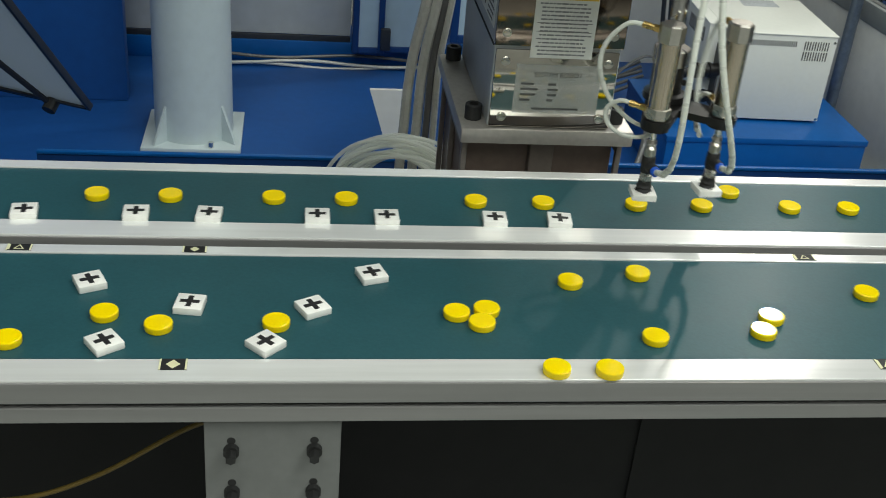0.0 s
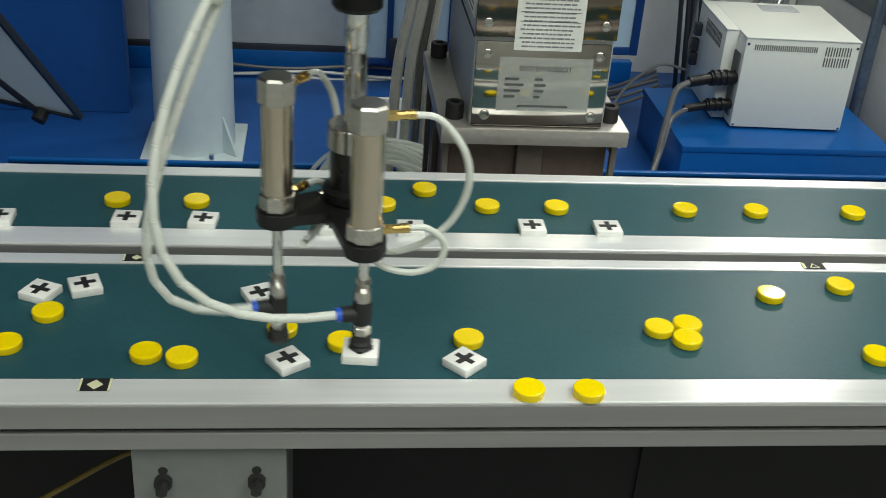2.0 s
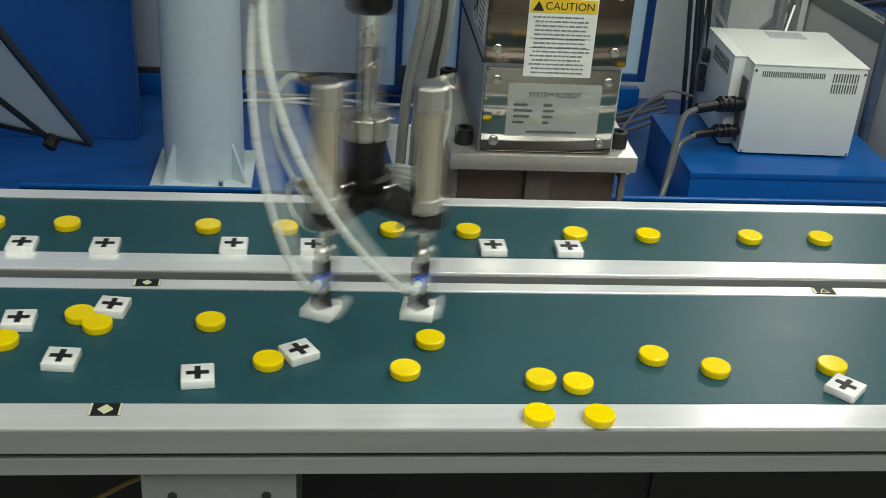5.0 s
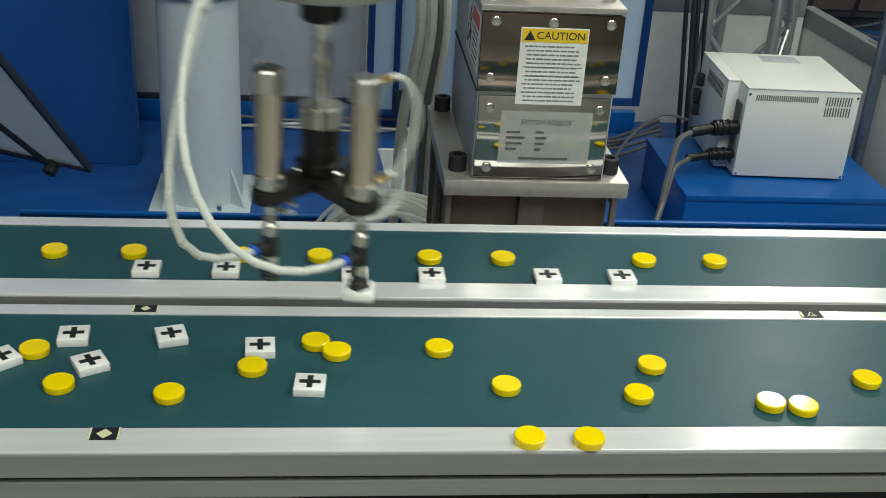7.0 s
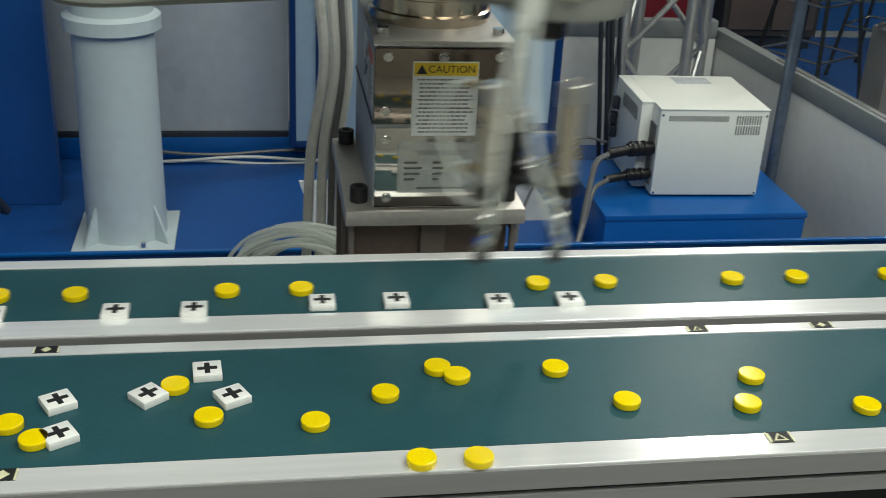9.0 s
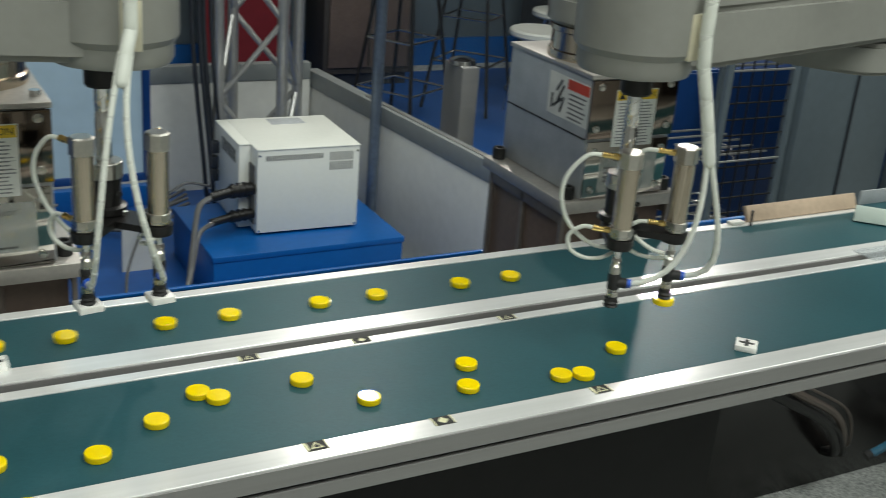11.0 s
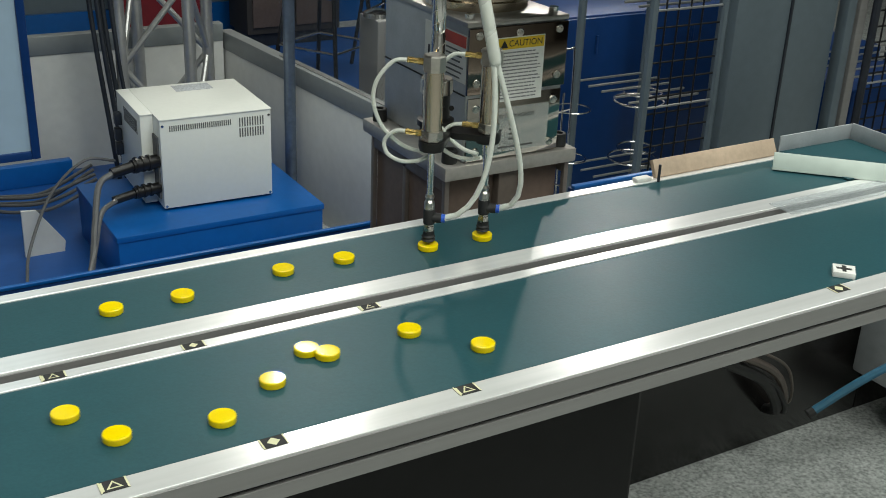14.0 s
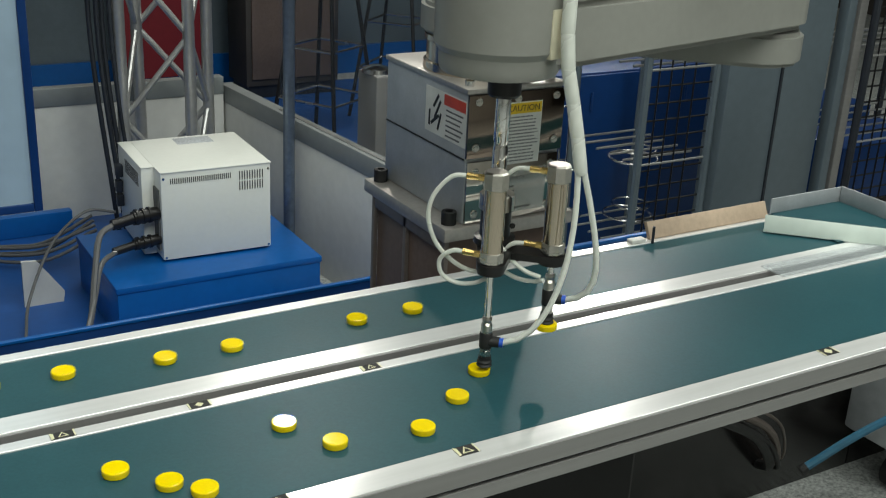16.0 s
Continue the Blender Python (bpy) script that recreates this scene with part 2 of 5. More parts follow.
def lettering(name, text, size, mat, parent, m):
    data = bpy.data.curves.new(name, "FONT")
    data.body, data.size, data.align_x, data.align_y, data.extrude = text, size, "CENTER", "CENTER", 0.0001
    tmp = bpy.data.objects.new(name, data)
    scene.collection.objects.link(tmp)
    me = bpy.data.meshes.new_from_object(tmp.evaluated_get(bpy.context.evaluated_depsgraph_get()))
    bpy.data.objects.remove(tmp)
    me.materials.clear()
    me.materials.append(mat)
    ob = new(name, me)
    ob.parent, ob.matrix_basis = parent, m
    return ob


FLOOR, DECK, TOP = -0.15, -0.10, 0.80

# ---- large structure ----
single("floor", box(B(), -7, 9, -6, 9, FLOOR - 0.05, FLOOR), CARPET, "grey flecked exhibition carpet", "floor", kind="structure")
single("platform", box(B(), -3.2, 1.73, 0.78, 3.6, FLOOR, DECK, 0.004), BLUE_FLOOR, "blue painted booth platform", "platform", kind="structure")
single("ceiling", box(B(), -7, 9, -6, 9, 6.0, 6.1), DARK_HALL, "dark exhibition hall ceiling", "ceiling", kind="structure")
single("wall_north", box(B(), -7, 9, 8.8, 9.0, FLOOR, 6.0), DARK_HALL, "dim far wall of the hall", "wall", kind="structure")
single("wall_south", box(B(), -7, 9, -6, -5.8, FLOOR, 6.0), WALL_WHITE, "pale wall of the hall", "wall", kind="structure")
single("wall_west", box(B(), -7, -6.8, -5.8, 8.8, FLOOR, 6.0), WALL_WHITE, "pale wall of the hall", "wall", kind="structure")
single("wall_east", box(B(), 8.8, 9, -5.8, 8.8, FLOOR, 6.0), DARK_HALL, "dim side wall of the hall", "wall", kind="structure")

CORNER, ENDW = Vector((1.732, 3.315, 0)), Vector((1.87, 1.75, 0))


def partition(name, a, b, top):
    p = thing(name, "white low partition with a grey band on top", "partition", kind="structure")
    d = b - a
    m = Matrix.Translation(a) @ Matrix.Rotation(math.atan2(d.y, d.x), 4, "Z")
    part("board", box(B(), 0, d.length, 0, 0.04, FLOOR, top - 0.068, 0.003), WALL_WHITE, p, m=m)
    part("band", box(B(), 0, d.length, -0.004, 0.044, top - 0.068, top, 0.003), WALL_BAND, p, "grey top band", m=m)
    return p


partition("wall_side", CORNER, ENDW, 0.370)
partition("wall_back", Vector((0.55, 3.30, 0)), Vector((1.728, 3.275, 0)), 0.405)

# ---- conveyors ----
X0, X1 = -3.7, 3.0


def conveyor(name, label, y_rail, y_belt0, y_belt1, y_end, x1):
    c = thing(name, label, "conveyor", "conveyors")
    part("belt", box(B(), X0, x1, y_belt0 + 0.0022, y_belt1 - 0.0006, TOP - 0.006, TOP - 0.0015), BELT, c, "dark green belt", 0)
    part("belt_return", box(B(), X0, x1, y_belt0 + 0.01, y_belt1 - 0.01, TOP - 0.044, TOP - 0.040), BELT, c, "", 0)
    for a, b in ((y_rail, y_belt0), (y_belt1, y_end)):
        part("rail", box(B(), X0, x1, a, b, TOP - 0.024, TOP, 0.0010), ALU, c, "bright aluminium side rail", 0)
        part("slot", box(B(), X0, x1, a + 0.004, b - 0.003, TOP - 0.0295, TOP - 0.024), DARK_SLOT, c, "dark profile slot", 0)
        # Lower profile takes the darkened aluminium, as the rail's shaded side.
        part("lower_profile", box(B(), X0, x1, a - 0.001, b, TOP - 0.046, TOP - 0.0295, 0.001), ALU_SIDE, c, "aluminium lower profile, darkened as if shaded", 0)
    part("bed", box(B(), X0, x1, y_belt0, y_belt1, TOP - 0.036, TOP - 0.008), DARK_SLOT, c, "dark sliding bed under the belt", 0)
    return c


front = conveyor("belt_conveyor", "long front conveyor with wide green belt and aluminium rails", -0.0240, 0.0090, 0.1965, 0.2135, X1)
rear = conveyor("belt_conveyor", "narrower rear conveyor with green belt and aluminium rails", 0.2335, 0.2670, 0.3935, 0.4125, 1.86)
# Thin added faces, darker than the rails: side shade put into the colour.
part("shaded_face", box(B(), X0, 1.86, 0.2310, 0.2330, TOP - 0.0235, TOP - 0.002, 0.0005), ALU_SIDE, rear, "aluminium rail face, darkened as if shaded", 0)
part("shaded_face", box(B(), X0, X1, -0.0265, -0.0245, TOP - 0.0235, TOP - 0.002, 0.0005), ALU_SIDE, front, "aluminium rail face, darkened as if shaded", 0)


# index marks stuck on the rails of the front conveyor
def mark(x, y, depth, shape):
    k = thing("index_mark", "black sticker with a pale " + shape + " on the rail", "sticker", "rail stickers", at=pose(x, y, TOP + 0.0003))
    w = 0.0124
    part("backing", box(B(), -w, w, -depth / 2, depth / 2, 0, 0.0004), BLACK_INK, k, smooth=0)
    bm, s = B(), depth * 0.40
    outline = ((-1, 0), (0, -1), (1, 0), (0, 1)) if shape == "diamond" else ((-1.1, -0.8), (1.1, -0.8), (0, 1.0))
    bm.faces.new([bm.verts.new((q[0] * s, q[1] * s, 0.0006)) for q in outline])
    part("symbol", bm, PALE_INK, k, "pale " + shape, 0)
    for a in ((-w, -w * 0.86), (w * 0.86, w)):
        part("pale_margin", box(B(), a[0], a[1], -depth / 2, depth / 2, 0.0004, 0.0006), PALE_INK, k, "", 0)
    if shape == "triangle":
        bm = B()
        bm.faces.new([bm.verts.new((q[0] * s * 0.6, q[1] * s * 0.62 - 0.0006, 0.0008)) for q in outline])
        part("symbol_core", bm, BLACK_INK, k, "", 0)
        part("symbol_edge", box(B(), -w * 0.98, -w * 0.72, -depth * 0.4, depth * 0.4, 0.0005, 0.0007), PALE_INK, k, "", 0)
    return k


for x, shape in ((-0.405, "triangle"), (-0.228, "diamond"), (0.454, "triangle"), (0.600, "diamond"), (0.807, "triangle"), (1.340, "diamond")):
    mark(x, -0.0005, 0.0165, shape)
for x, shape in ((-0.440, "diamond"), (-0.402, "triangle"), (-0.225, "diamond"), (0.450, "triangle"), (0.594, "diamond"), (0.801, "triangle")):
    mark(x, 0.2052, 0.0125, shape)


def leg(x):
    g = thing("conveyor_leg", "pale grey sheet-metal conveyor leg with black locking knobs", "conveyor leg", "conveyor legs", at=pose(x, 0, 0))
    part("front_plate", box(B(), -0.0625, 0.0625, -0.018, -0.012, FLOOR + 0.02, TOP - 0.047, 0.001), LEG_PAINT, g)
    part("side_plate", box(B(), 0.0565, 0.0625, -0.012, 0.20, FLOOR + 0.02, TOP - 0.047, 0.001), LEG_PAINT, g)
    part("side_plate", box(B(), -0.0625, -0.0565, -0.012, 0.20, FLOOR + 0.02, TOP - 0.047, 0.001), LEG_PAINT, g)
    part("foot", box(B(), -0.07, 0.07, -0.02, 0.21, FLOOR, FLOOR + 0.02, 0.002), LEG_PAINT, g)
    for dx in (-0.038, 0.038):
        for z in (0.7165, 0.6665):
            bm = rod(B(), (dx, -0.0185, z + 0.0105), (dx, -0.0175, z + 0.0105), 0.0040, 12)
            part("slot_mark", bm, DARK_SLOT, g)
            bm = rod(B(), (dx, -0.018, z), (dx, -0.024, z), 0.0075, 10)
            rod(bm, (dx, -0.024, z), (dx, -0.034, z), 0.0050, 6)
            part("knob", bm, RUBBER, g, "black locking knob")
    return g


leg(-0.139)
for x in (-3.4, -1.8, 2.9):
    leg(x)

# Sheets run on to the right as stand-in for shade under the conveyor.
cover = thing("under_cover", "black sheets behind the conveyor legs, also standing in for shade beneath", "cover sheet")
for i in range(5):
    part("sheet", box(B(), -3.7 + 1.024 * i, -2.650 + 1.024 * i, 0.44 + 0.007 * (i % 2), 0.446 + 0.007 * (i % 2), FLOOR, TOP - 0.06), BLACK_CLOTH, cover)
skirt = thing("skirt_wall", "glossy black skirt panels along the platform", "panel")
for a, b, y in ((1.25, 1.738, 0.748), (1.74, 2.528, 0.80), (2.53, 3.4, 0.80)):
    part("panel", box(B(), a, b, y, y + 0.018, FLOOR, 0.60, 0.003), BLACK_GLOSS, skirt)
single("loose_cable", tube(B(), [(-0.62, 0.12, 0.53), (-0.50, 0.08, 0.57), (-0.388, 0.05, 0.600), (-0.314, 0.05, 0.628), (-0.241, 0.05, 0.676), (-0.213, 0.05, 0.692), (-0.16, 0.05, 0.715), (-0.10, 0.05, 0.745)], 0.0026), YELLOW_CABLE, "thin yellow cable under the conveyor", "cable")

# blue beam along the back of the rear conveyor
for a, b, y, z, deep in ((-0.569, 1.394, 1.02, 0.524, DECK), (1.28, 1.66, 0.460, 0.784, 0.70)):
    beam = thing("blue_beam", "blue painted beam along the conveyor, light and shade in its tones", "beam", "blue beams")
    # Lit top edge and shaded face are put into the two blues.
    part("web", box(B(), a, b, y + 0.002, y + 0.018, deep, z - 0.0065, 0.001), BLUE_DARKENED, beam, "blue face, darkened as if shaded")
    part("top_strip", box(B(), a, b, y, y + 0.010, z - 0.006, z, 0.001), BLUE, beam, "blue top edge, lightened as if lit")
    for k in range(2):
        x = a + (b - a) * (0.1 + 0.8 * k)
        if y < 0.5:
            part("bracket", box(B(), x, x + 0.03, 0.4135, 0.4615, 0.72, 0.745, 0.001), FRAME_DARK, beam)

# end of the line
single("guide_board", box(B(), 0, 0.257, -0.004, 0.004, 0, 0.028, 0.001), CARDBOARD, "brown fibreboard strip standing on the rear rail", "guide board", m=pose(1.388, 0.404, TOP, -28, 0, 0.6))
single("stop_pin", rod(B(), (1.385, 0.392, TOP - 0.005), (1.385, 0.392, TOP + 0.026), 0.0022), FRAME_DARK, "thin dark steel pin at the board's end", "pin")
bm = box(B(), 0, 0.192, -0.003, 0.0, 0, 0.028, 0.001)
box(bm, 0, 0.192, 0.0, 0.022, 0.0, 0.003, 0.001)
single("deflector_bar", bm, MINT, "pale mint angled deflector bar across the belt", "deflector", m=pose(1.587, 0.357, TOP, -18, 0, -43.5))
tray = thing("end_tray", "grey metal tray at the end of the rear conveyor", "tray", at=pose(1.66, 0.30, TOP))
part("tray_back", box(B(), 0.0, 0.170, 0.1145, 0.1175, 0, 0.028, 0.001), SIDE_PAINT, tray)
part("tray_side", box(B(), 0.167, 0.170, -0.060, 0.1140, 0, 0.030, 0.001), SIDE_PAINT, tray)
part("tray_floor", box(B(), 0.002, 0.1665, -0.03, 0.114, 0.0005, 0.002), BELT, tray)
single("bridge_sheet", box(B(), 1.47, 1.80, 0.202, 0.246, TOP + 0.0006, TOP + 0.0026), GAP_SHEET, "clear plastic sheet bridging the gap between conveyors", "sheet")
single("white_clip", box(B(), 1.348, 1.376, 0.3965, 0.4100, TOP + 0.0004, TOP + 0.006, 0.001), PAPER, "small white clip on the rear rail", "clip")


# ---- robots ----
L1, L2 = 0.40, 0.50
QUILL, SIDE = 0.052, 0.007
SPAN = 0.081


def sticker_caution(robot, x, y, z):
    k = part("caution_label", box(B(), -0.0395, 0.0395, -0.0006, 0, -0.046, 0.046), PAPER, robot, "white caution label with yellow heading", 0, pose(x, y, z))
    part("heading", box(B(), -0.0382, 0.0382, -0.0010, -0.0006, 0.029, 0.0445), LABEL_YELLOW, k, "yellow heading", 0)
    lettering("heading_text", "CAUTION", 0.0125, BLACK_INK, k, pose(0.007, -0.0012, 0.0365, 90))
    bm = B()
    bm.faces.new([bm.verts.new((-0.029 + a * 0.0065, -0.0013, 0.0365 + b * 0.006)) for a, b in ((-1, -0.9), (1, -0.9), (0, 1))])
    part("warning_triangle", bm, BLACK_INK, k, "", 0)
    rnd = random.Random(4)
    bm = B()
    for i in range(14):
        zz, x, end = 0.0240 - i * 0.0050, -0.037 + (0.003 if i in (0, 9, 11) else 0.006), rnd.uniform(0.020, 0.034)
        while x < end:
            w = rnd.uniform(0.003, 0.009)
            box(bm, x, min(x + w, 0.0355), -0.0009, -0.0006, zz - 0.0009, zz + 0.0009)
            x += w + 0.0010
    part("text_block", bm, TEXT_FINE, k, "fine grey lettering block", 0)
    for zz in (-0.0005, -0.0117):
        part("rule", box(B(), -0.035, 0.035, -0.0009, -0.0006, zz - 0.0003, zz + 0.0003), TEXT_GREY, k, "", 0)


def sticker_plate(robot, x, y, z):
    k = part("name_plate", box(B(), -0.055, 0.055, -0.0006, 0, -0.033, 0.033), FOIL, robot, "translucent silver name plate", 0, pose(x, y, z))
    lettering("plate_text", "SYSTEM ROBOT", 0.0088, TEXT_GREY, k, pose(0, -0.0010, 0.0195, 90))
    for i, w in enumerate((0.016, 0.022, 0.019, 0.013)):
        zz = 0.007 - i * 0.0072
        part("text_bar", box(B(), -0.047, -0.047 + w, -0.0009, -0.0006, zz - 0.0014, zz + 0.0014), TEXT_GREY, k, "", 0)
        part("text_bar", box(B(), -0.012, -0.012 + 0.6 * w, -0.0009, -0.0006, zz - 0.0014, zz + 0.0014), TEXT_GREY, k, "", 0)
    part("text_bar", box(B(), -0.030, 0.030, -0.0009, -0.0006, -0.0275, -0.0250), TEXT_GREY, k, "", 0)


def sticker_warning(robot, x, y, z):
    k = part("warning_label", box(B(), -0.0006, 0, -0.058, 0.058, -0.034, 0.034), PAPER, robot, "white pinch warning label with red field", 0, pose(x, y, z))
    part("red_field", box(B(), -0.0010, -0.0006, -0.056, 0.004, 0.016, 0.032), LABEL_RED, k, "", 0)
    bm = B()
    for a, b in (((0.045, -0.024), (0.045, 0.0)), ((0.04, -0.02), (0.018, -0.004)), ((0.03, -0.01), (0.014, 0.018)), ((0.02, -0.026), (0.012, 0.0)), ((0.034, 0.006), (0.02, 0.026))):
        rod(bm, (-0.0009, a[0], a[1]), (-0.0009, b[0], b[1]), 0.0026, 6)
    for v in bm.verts:
        v.co.x = -0.0009 + (v.co.x + 0.0009) * 0.1
    part("pictogram", bm, BLACK_INK, k, "black pinch pictogram", 0)
    for i in range(6):
        zz = 0.009 - i * 0.0075
        part("text_bar", box(B(), -0.0009, -0.0006, -0.050 + (i % 3) * 0.004, -0.002, zz - 0.0012, zz + 0.0012), TEXT_GREY, k, "", 0)


def scara(at, label, side, ahead, front, lift):
    r = thing("scara_robot", label, "robot", "assembly robots", at=pose(*at))
    # stand
    part("mounting_plate", box(B(), -0.114, 0.114, -0.130 - front, 0.130, 0.815, 0.836, 0.0025), PLATE_STEEL, r, "ground steel mounting plate")
    low = FLOOR - at[2]
    part("stand_post", box(B(), -0.100, 0.100, -0.102, 0.105, low + 0.02, 0.8145, 0.002), STAND_BROWN, r, "dark brown steel stand")
    part("stand_rib", box(B(), -0.016, 0.016, -0.120, -0.1025, low + 0.02, 0.8145, 0.002), STAND_GREY, r)
    for x in (-0.108, 0.1005):
        for y in (-0.1215, -0.004, 0.102):
            part("side_rib", box(B(), x, x + 0.0075, y, y + 0.009, low + 0.02, 0.8145, 0.001), RIB_STEEL, r, "grey steel side rib")
        part("side_cap", box(B(), x, x + 0.0075, -0.112, 0.1015, 0.795, 0.8143, 0.001), RIB_STEEL, r)
    part("stand_foot", box(B(), -0.14, 0.14, -0.14, 0.14, low, low + 0.02, 0.003), STAND_GREY, r)
    bm = lathe(B(), [(0.0112, 0.8362), (0.0112, 0.855), (0.0102, 0.856), (0.0062, 0.856), (0.0060, 0.849)], 20)
    bolt = part("bolt", bm, RUBBER, r, "black socket-head bolt", m=pose(-0.095, -0.108, 0))
    for x, y in ((0.095, -0.108), (-0.095, 0.108), (0.095, 0.108)):
        again(bolt, r, pose(x, y, 0))
    # base housing
    f, top = -0.1215 - front, 1.030 + lift
    part("base_housing", box(B(), -0.081, 0.082, f + 0.0005, 0.122, 0.8365, top, 0.003), SIDE_PAINT, r, "silver grey base housing")
    part("side_seam", box(B(), -0.0825, -0.0805, f + 0.0025, 0.119, 0.9335 + lift, 0.9355 + lift), DARK_SLOT, r, "", 0)
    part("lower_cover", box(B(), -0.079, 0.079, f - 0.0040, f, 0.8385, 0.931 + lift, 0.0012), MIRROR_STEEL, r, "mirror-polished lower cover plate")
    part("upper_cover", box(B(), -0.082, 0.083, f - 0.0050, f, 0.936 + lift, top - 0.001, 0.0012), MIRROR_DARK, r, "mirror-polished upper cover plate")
    part("top_slab", box(B(), -0.084, 0.085, f - 0.0025, 0.124, top, top + 0.008, 0.002), PLATE_STEEL, r)
    screw = part("cover_screw", lathe(B(), [(0.0060, 0), (0.0060, 0.0012), (0.0050, 0.0018), (0.0028, 0.0018), (0.0026, 0.0008)], 14), CAP_STEEL, r, "", m=pose(-0.066, f - 0.0051, 1.0195 + lift, 90))
    for x, y, z in ((0, 0.0051, 1.0195), (0.067, 0.0051, 1.0195), (-0.068, 0.0051, 0.953), (0.068, 0.0051, 0.953), (-0.064, 0.0041, 0.852), (0.064, 0.0041, 0.852), (-0.066, 0.0041, 0.916), (0.066, 0.0041, 0.916)):
        again(screw, r, pose(x, f - y, z + (lift if z > 0.9 else 0), 90))
    sticker_caution(r, 0.003, f - 0.0053, 0.968 + lift)
    sticker_plate(r, 0.004, f - 0.0043, 0.880 + lift)
    sticker_warning(r, -0.0812, -0.062, 0.985 + lift)
    bm = lathe(B(), [(0.078, top + 0.008), (0.078, top + 0.020), (0.074, top + 0.022), (0.074, 1.080), (0.077, 1.082), (0.077, 1.090)], 40, (0, -0.005))
    part("column", bm, STEEL, r, "bright turned steel column")
    for x in (-0.07, 0.07):
        part("top_bolt", rod(B(), (x, -0.105, top + 0.008), (x, -0.105, top + 0.016), 0.007, 10), CHROME, r)
    # arms
    bm = hull(B(), [(0, 0, 0.082), (L1, 0, 0.068)], 1.092, 1.138, 28)
    bmesh.ops.bevel(bm, geom=[e for e in bm.edges if abs(e.verts[0].co.z - e.verts[1].co.z) < 1e-5 and len(e.link_faces) == 2 and e.calc_face_angle(0) > 0.6], offset=0.006, segments=2, affect="EDGES")
    inner = part("inner_arm", bm, ARM_PAINT, r, "off-white enamelled inner arm")
    part("arm_cover", hull(B(), [(0, 0, 0.070), (0.10, 0, 0.055)], 1.138, 1.175, 24), ARM_PAINT, inner)
    bm = hull(B(), [(0, 0, 0.068), (L2, 0, 0.062)], 1.142, 1.215, 28)
    bmesh.ops.bevel(bm, geom=[e for e in bm.edges if abs(e.verts[0].co.z - e.verts[1].co.z) < 1e-5 and len(e.link_faces) == 2 and e.calc_face_angle(0) > 0.6], offset=0.008, segments=2, affect="EDGES")
    outer = part("outer_arm", bm, ARM_PAINT, r, "off-white enamelled outer arm")
    bm = lathe(B(), [(0.056, 1.134), (0.064, 1.136), (0.067, 1.142), (0.067, 1.158), (0.073, 1.166), (0.073, 1.31), (0.06, 1.33)], 40, (L2 + 0.012, 0))
    part("end_housing", bm, ARM_PAINT, outer, "rounded housing round the shaft")
    part("top_cover", hull(B(), [(0.05, 0, 0.055), (L2 - 0.05, 0, 0.06)], 1.215, 1.30, 24), ARM_PAINT, outer)
    part("shaft_collar", lathe(B(), [(0.017, 1.105), (0.019, 1.108), (0.019, 1.134)], 24, (L2, 0)), BLACK, outer, "black shaft collar")
    y0, y1 = sorted((side * 0.068, side * 0.075))
    part("hose_bracket", box(B(), L2 + ahead - 0.011, L2 + ahead + 0.011, y0, y1, 1.160, 1.212, 0.001), CREAM, outer, "cream hose bracket")
    return r, inner, outer


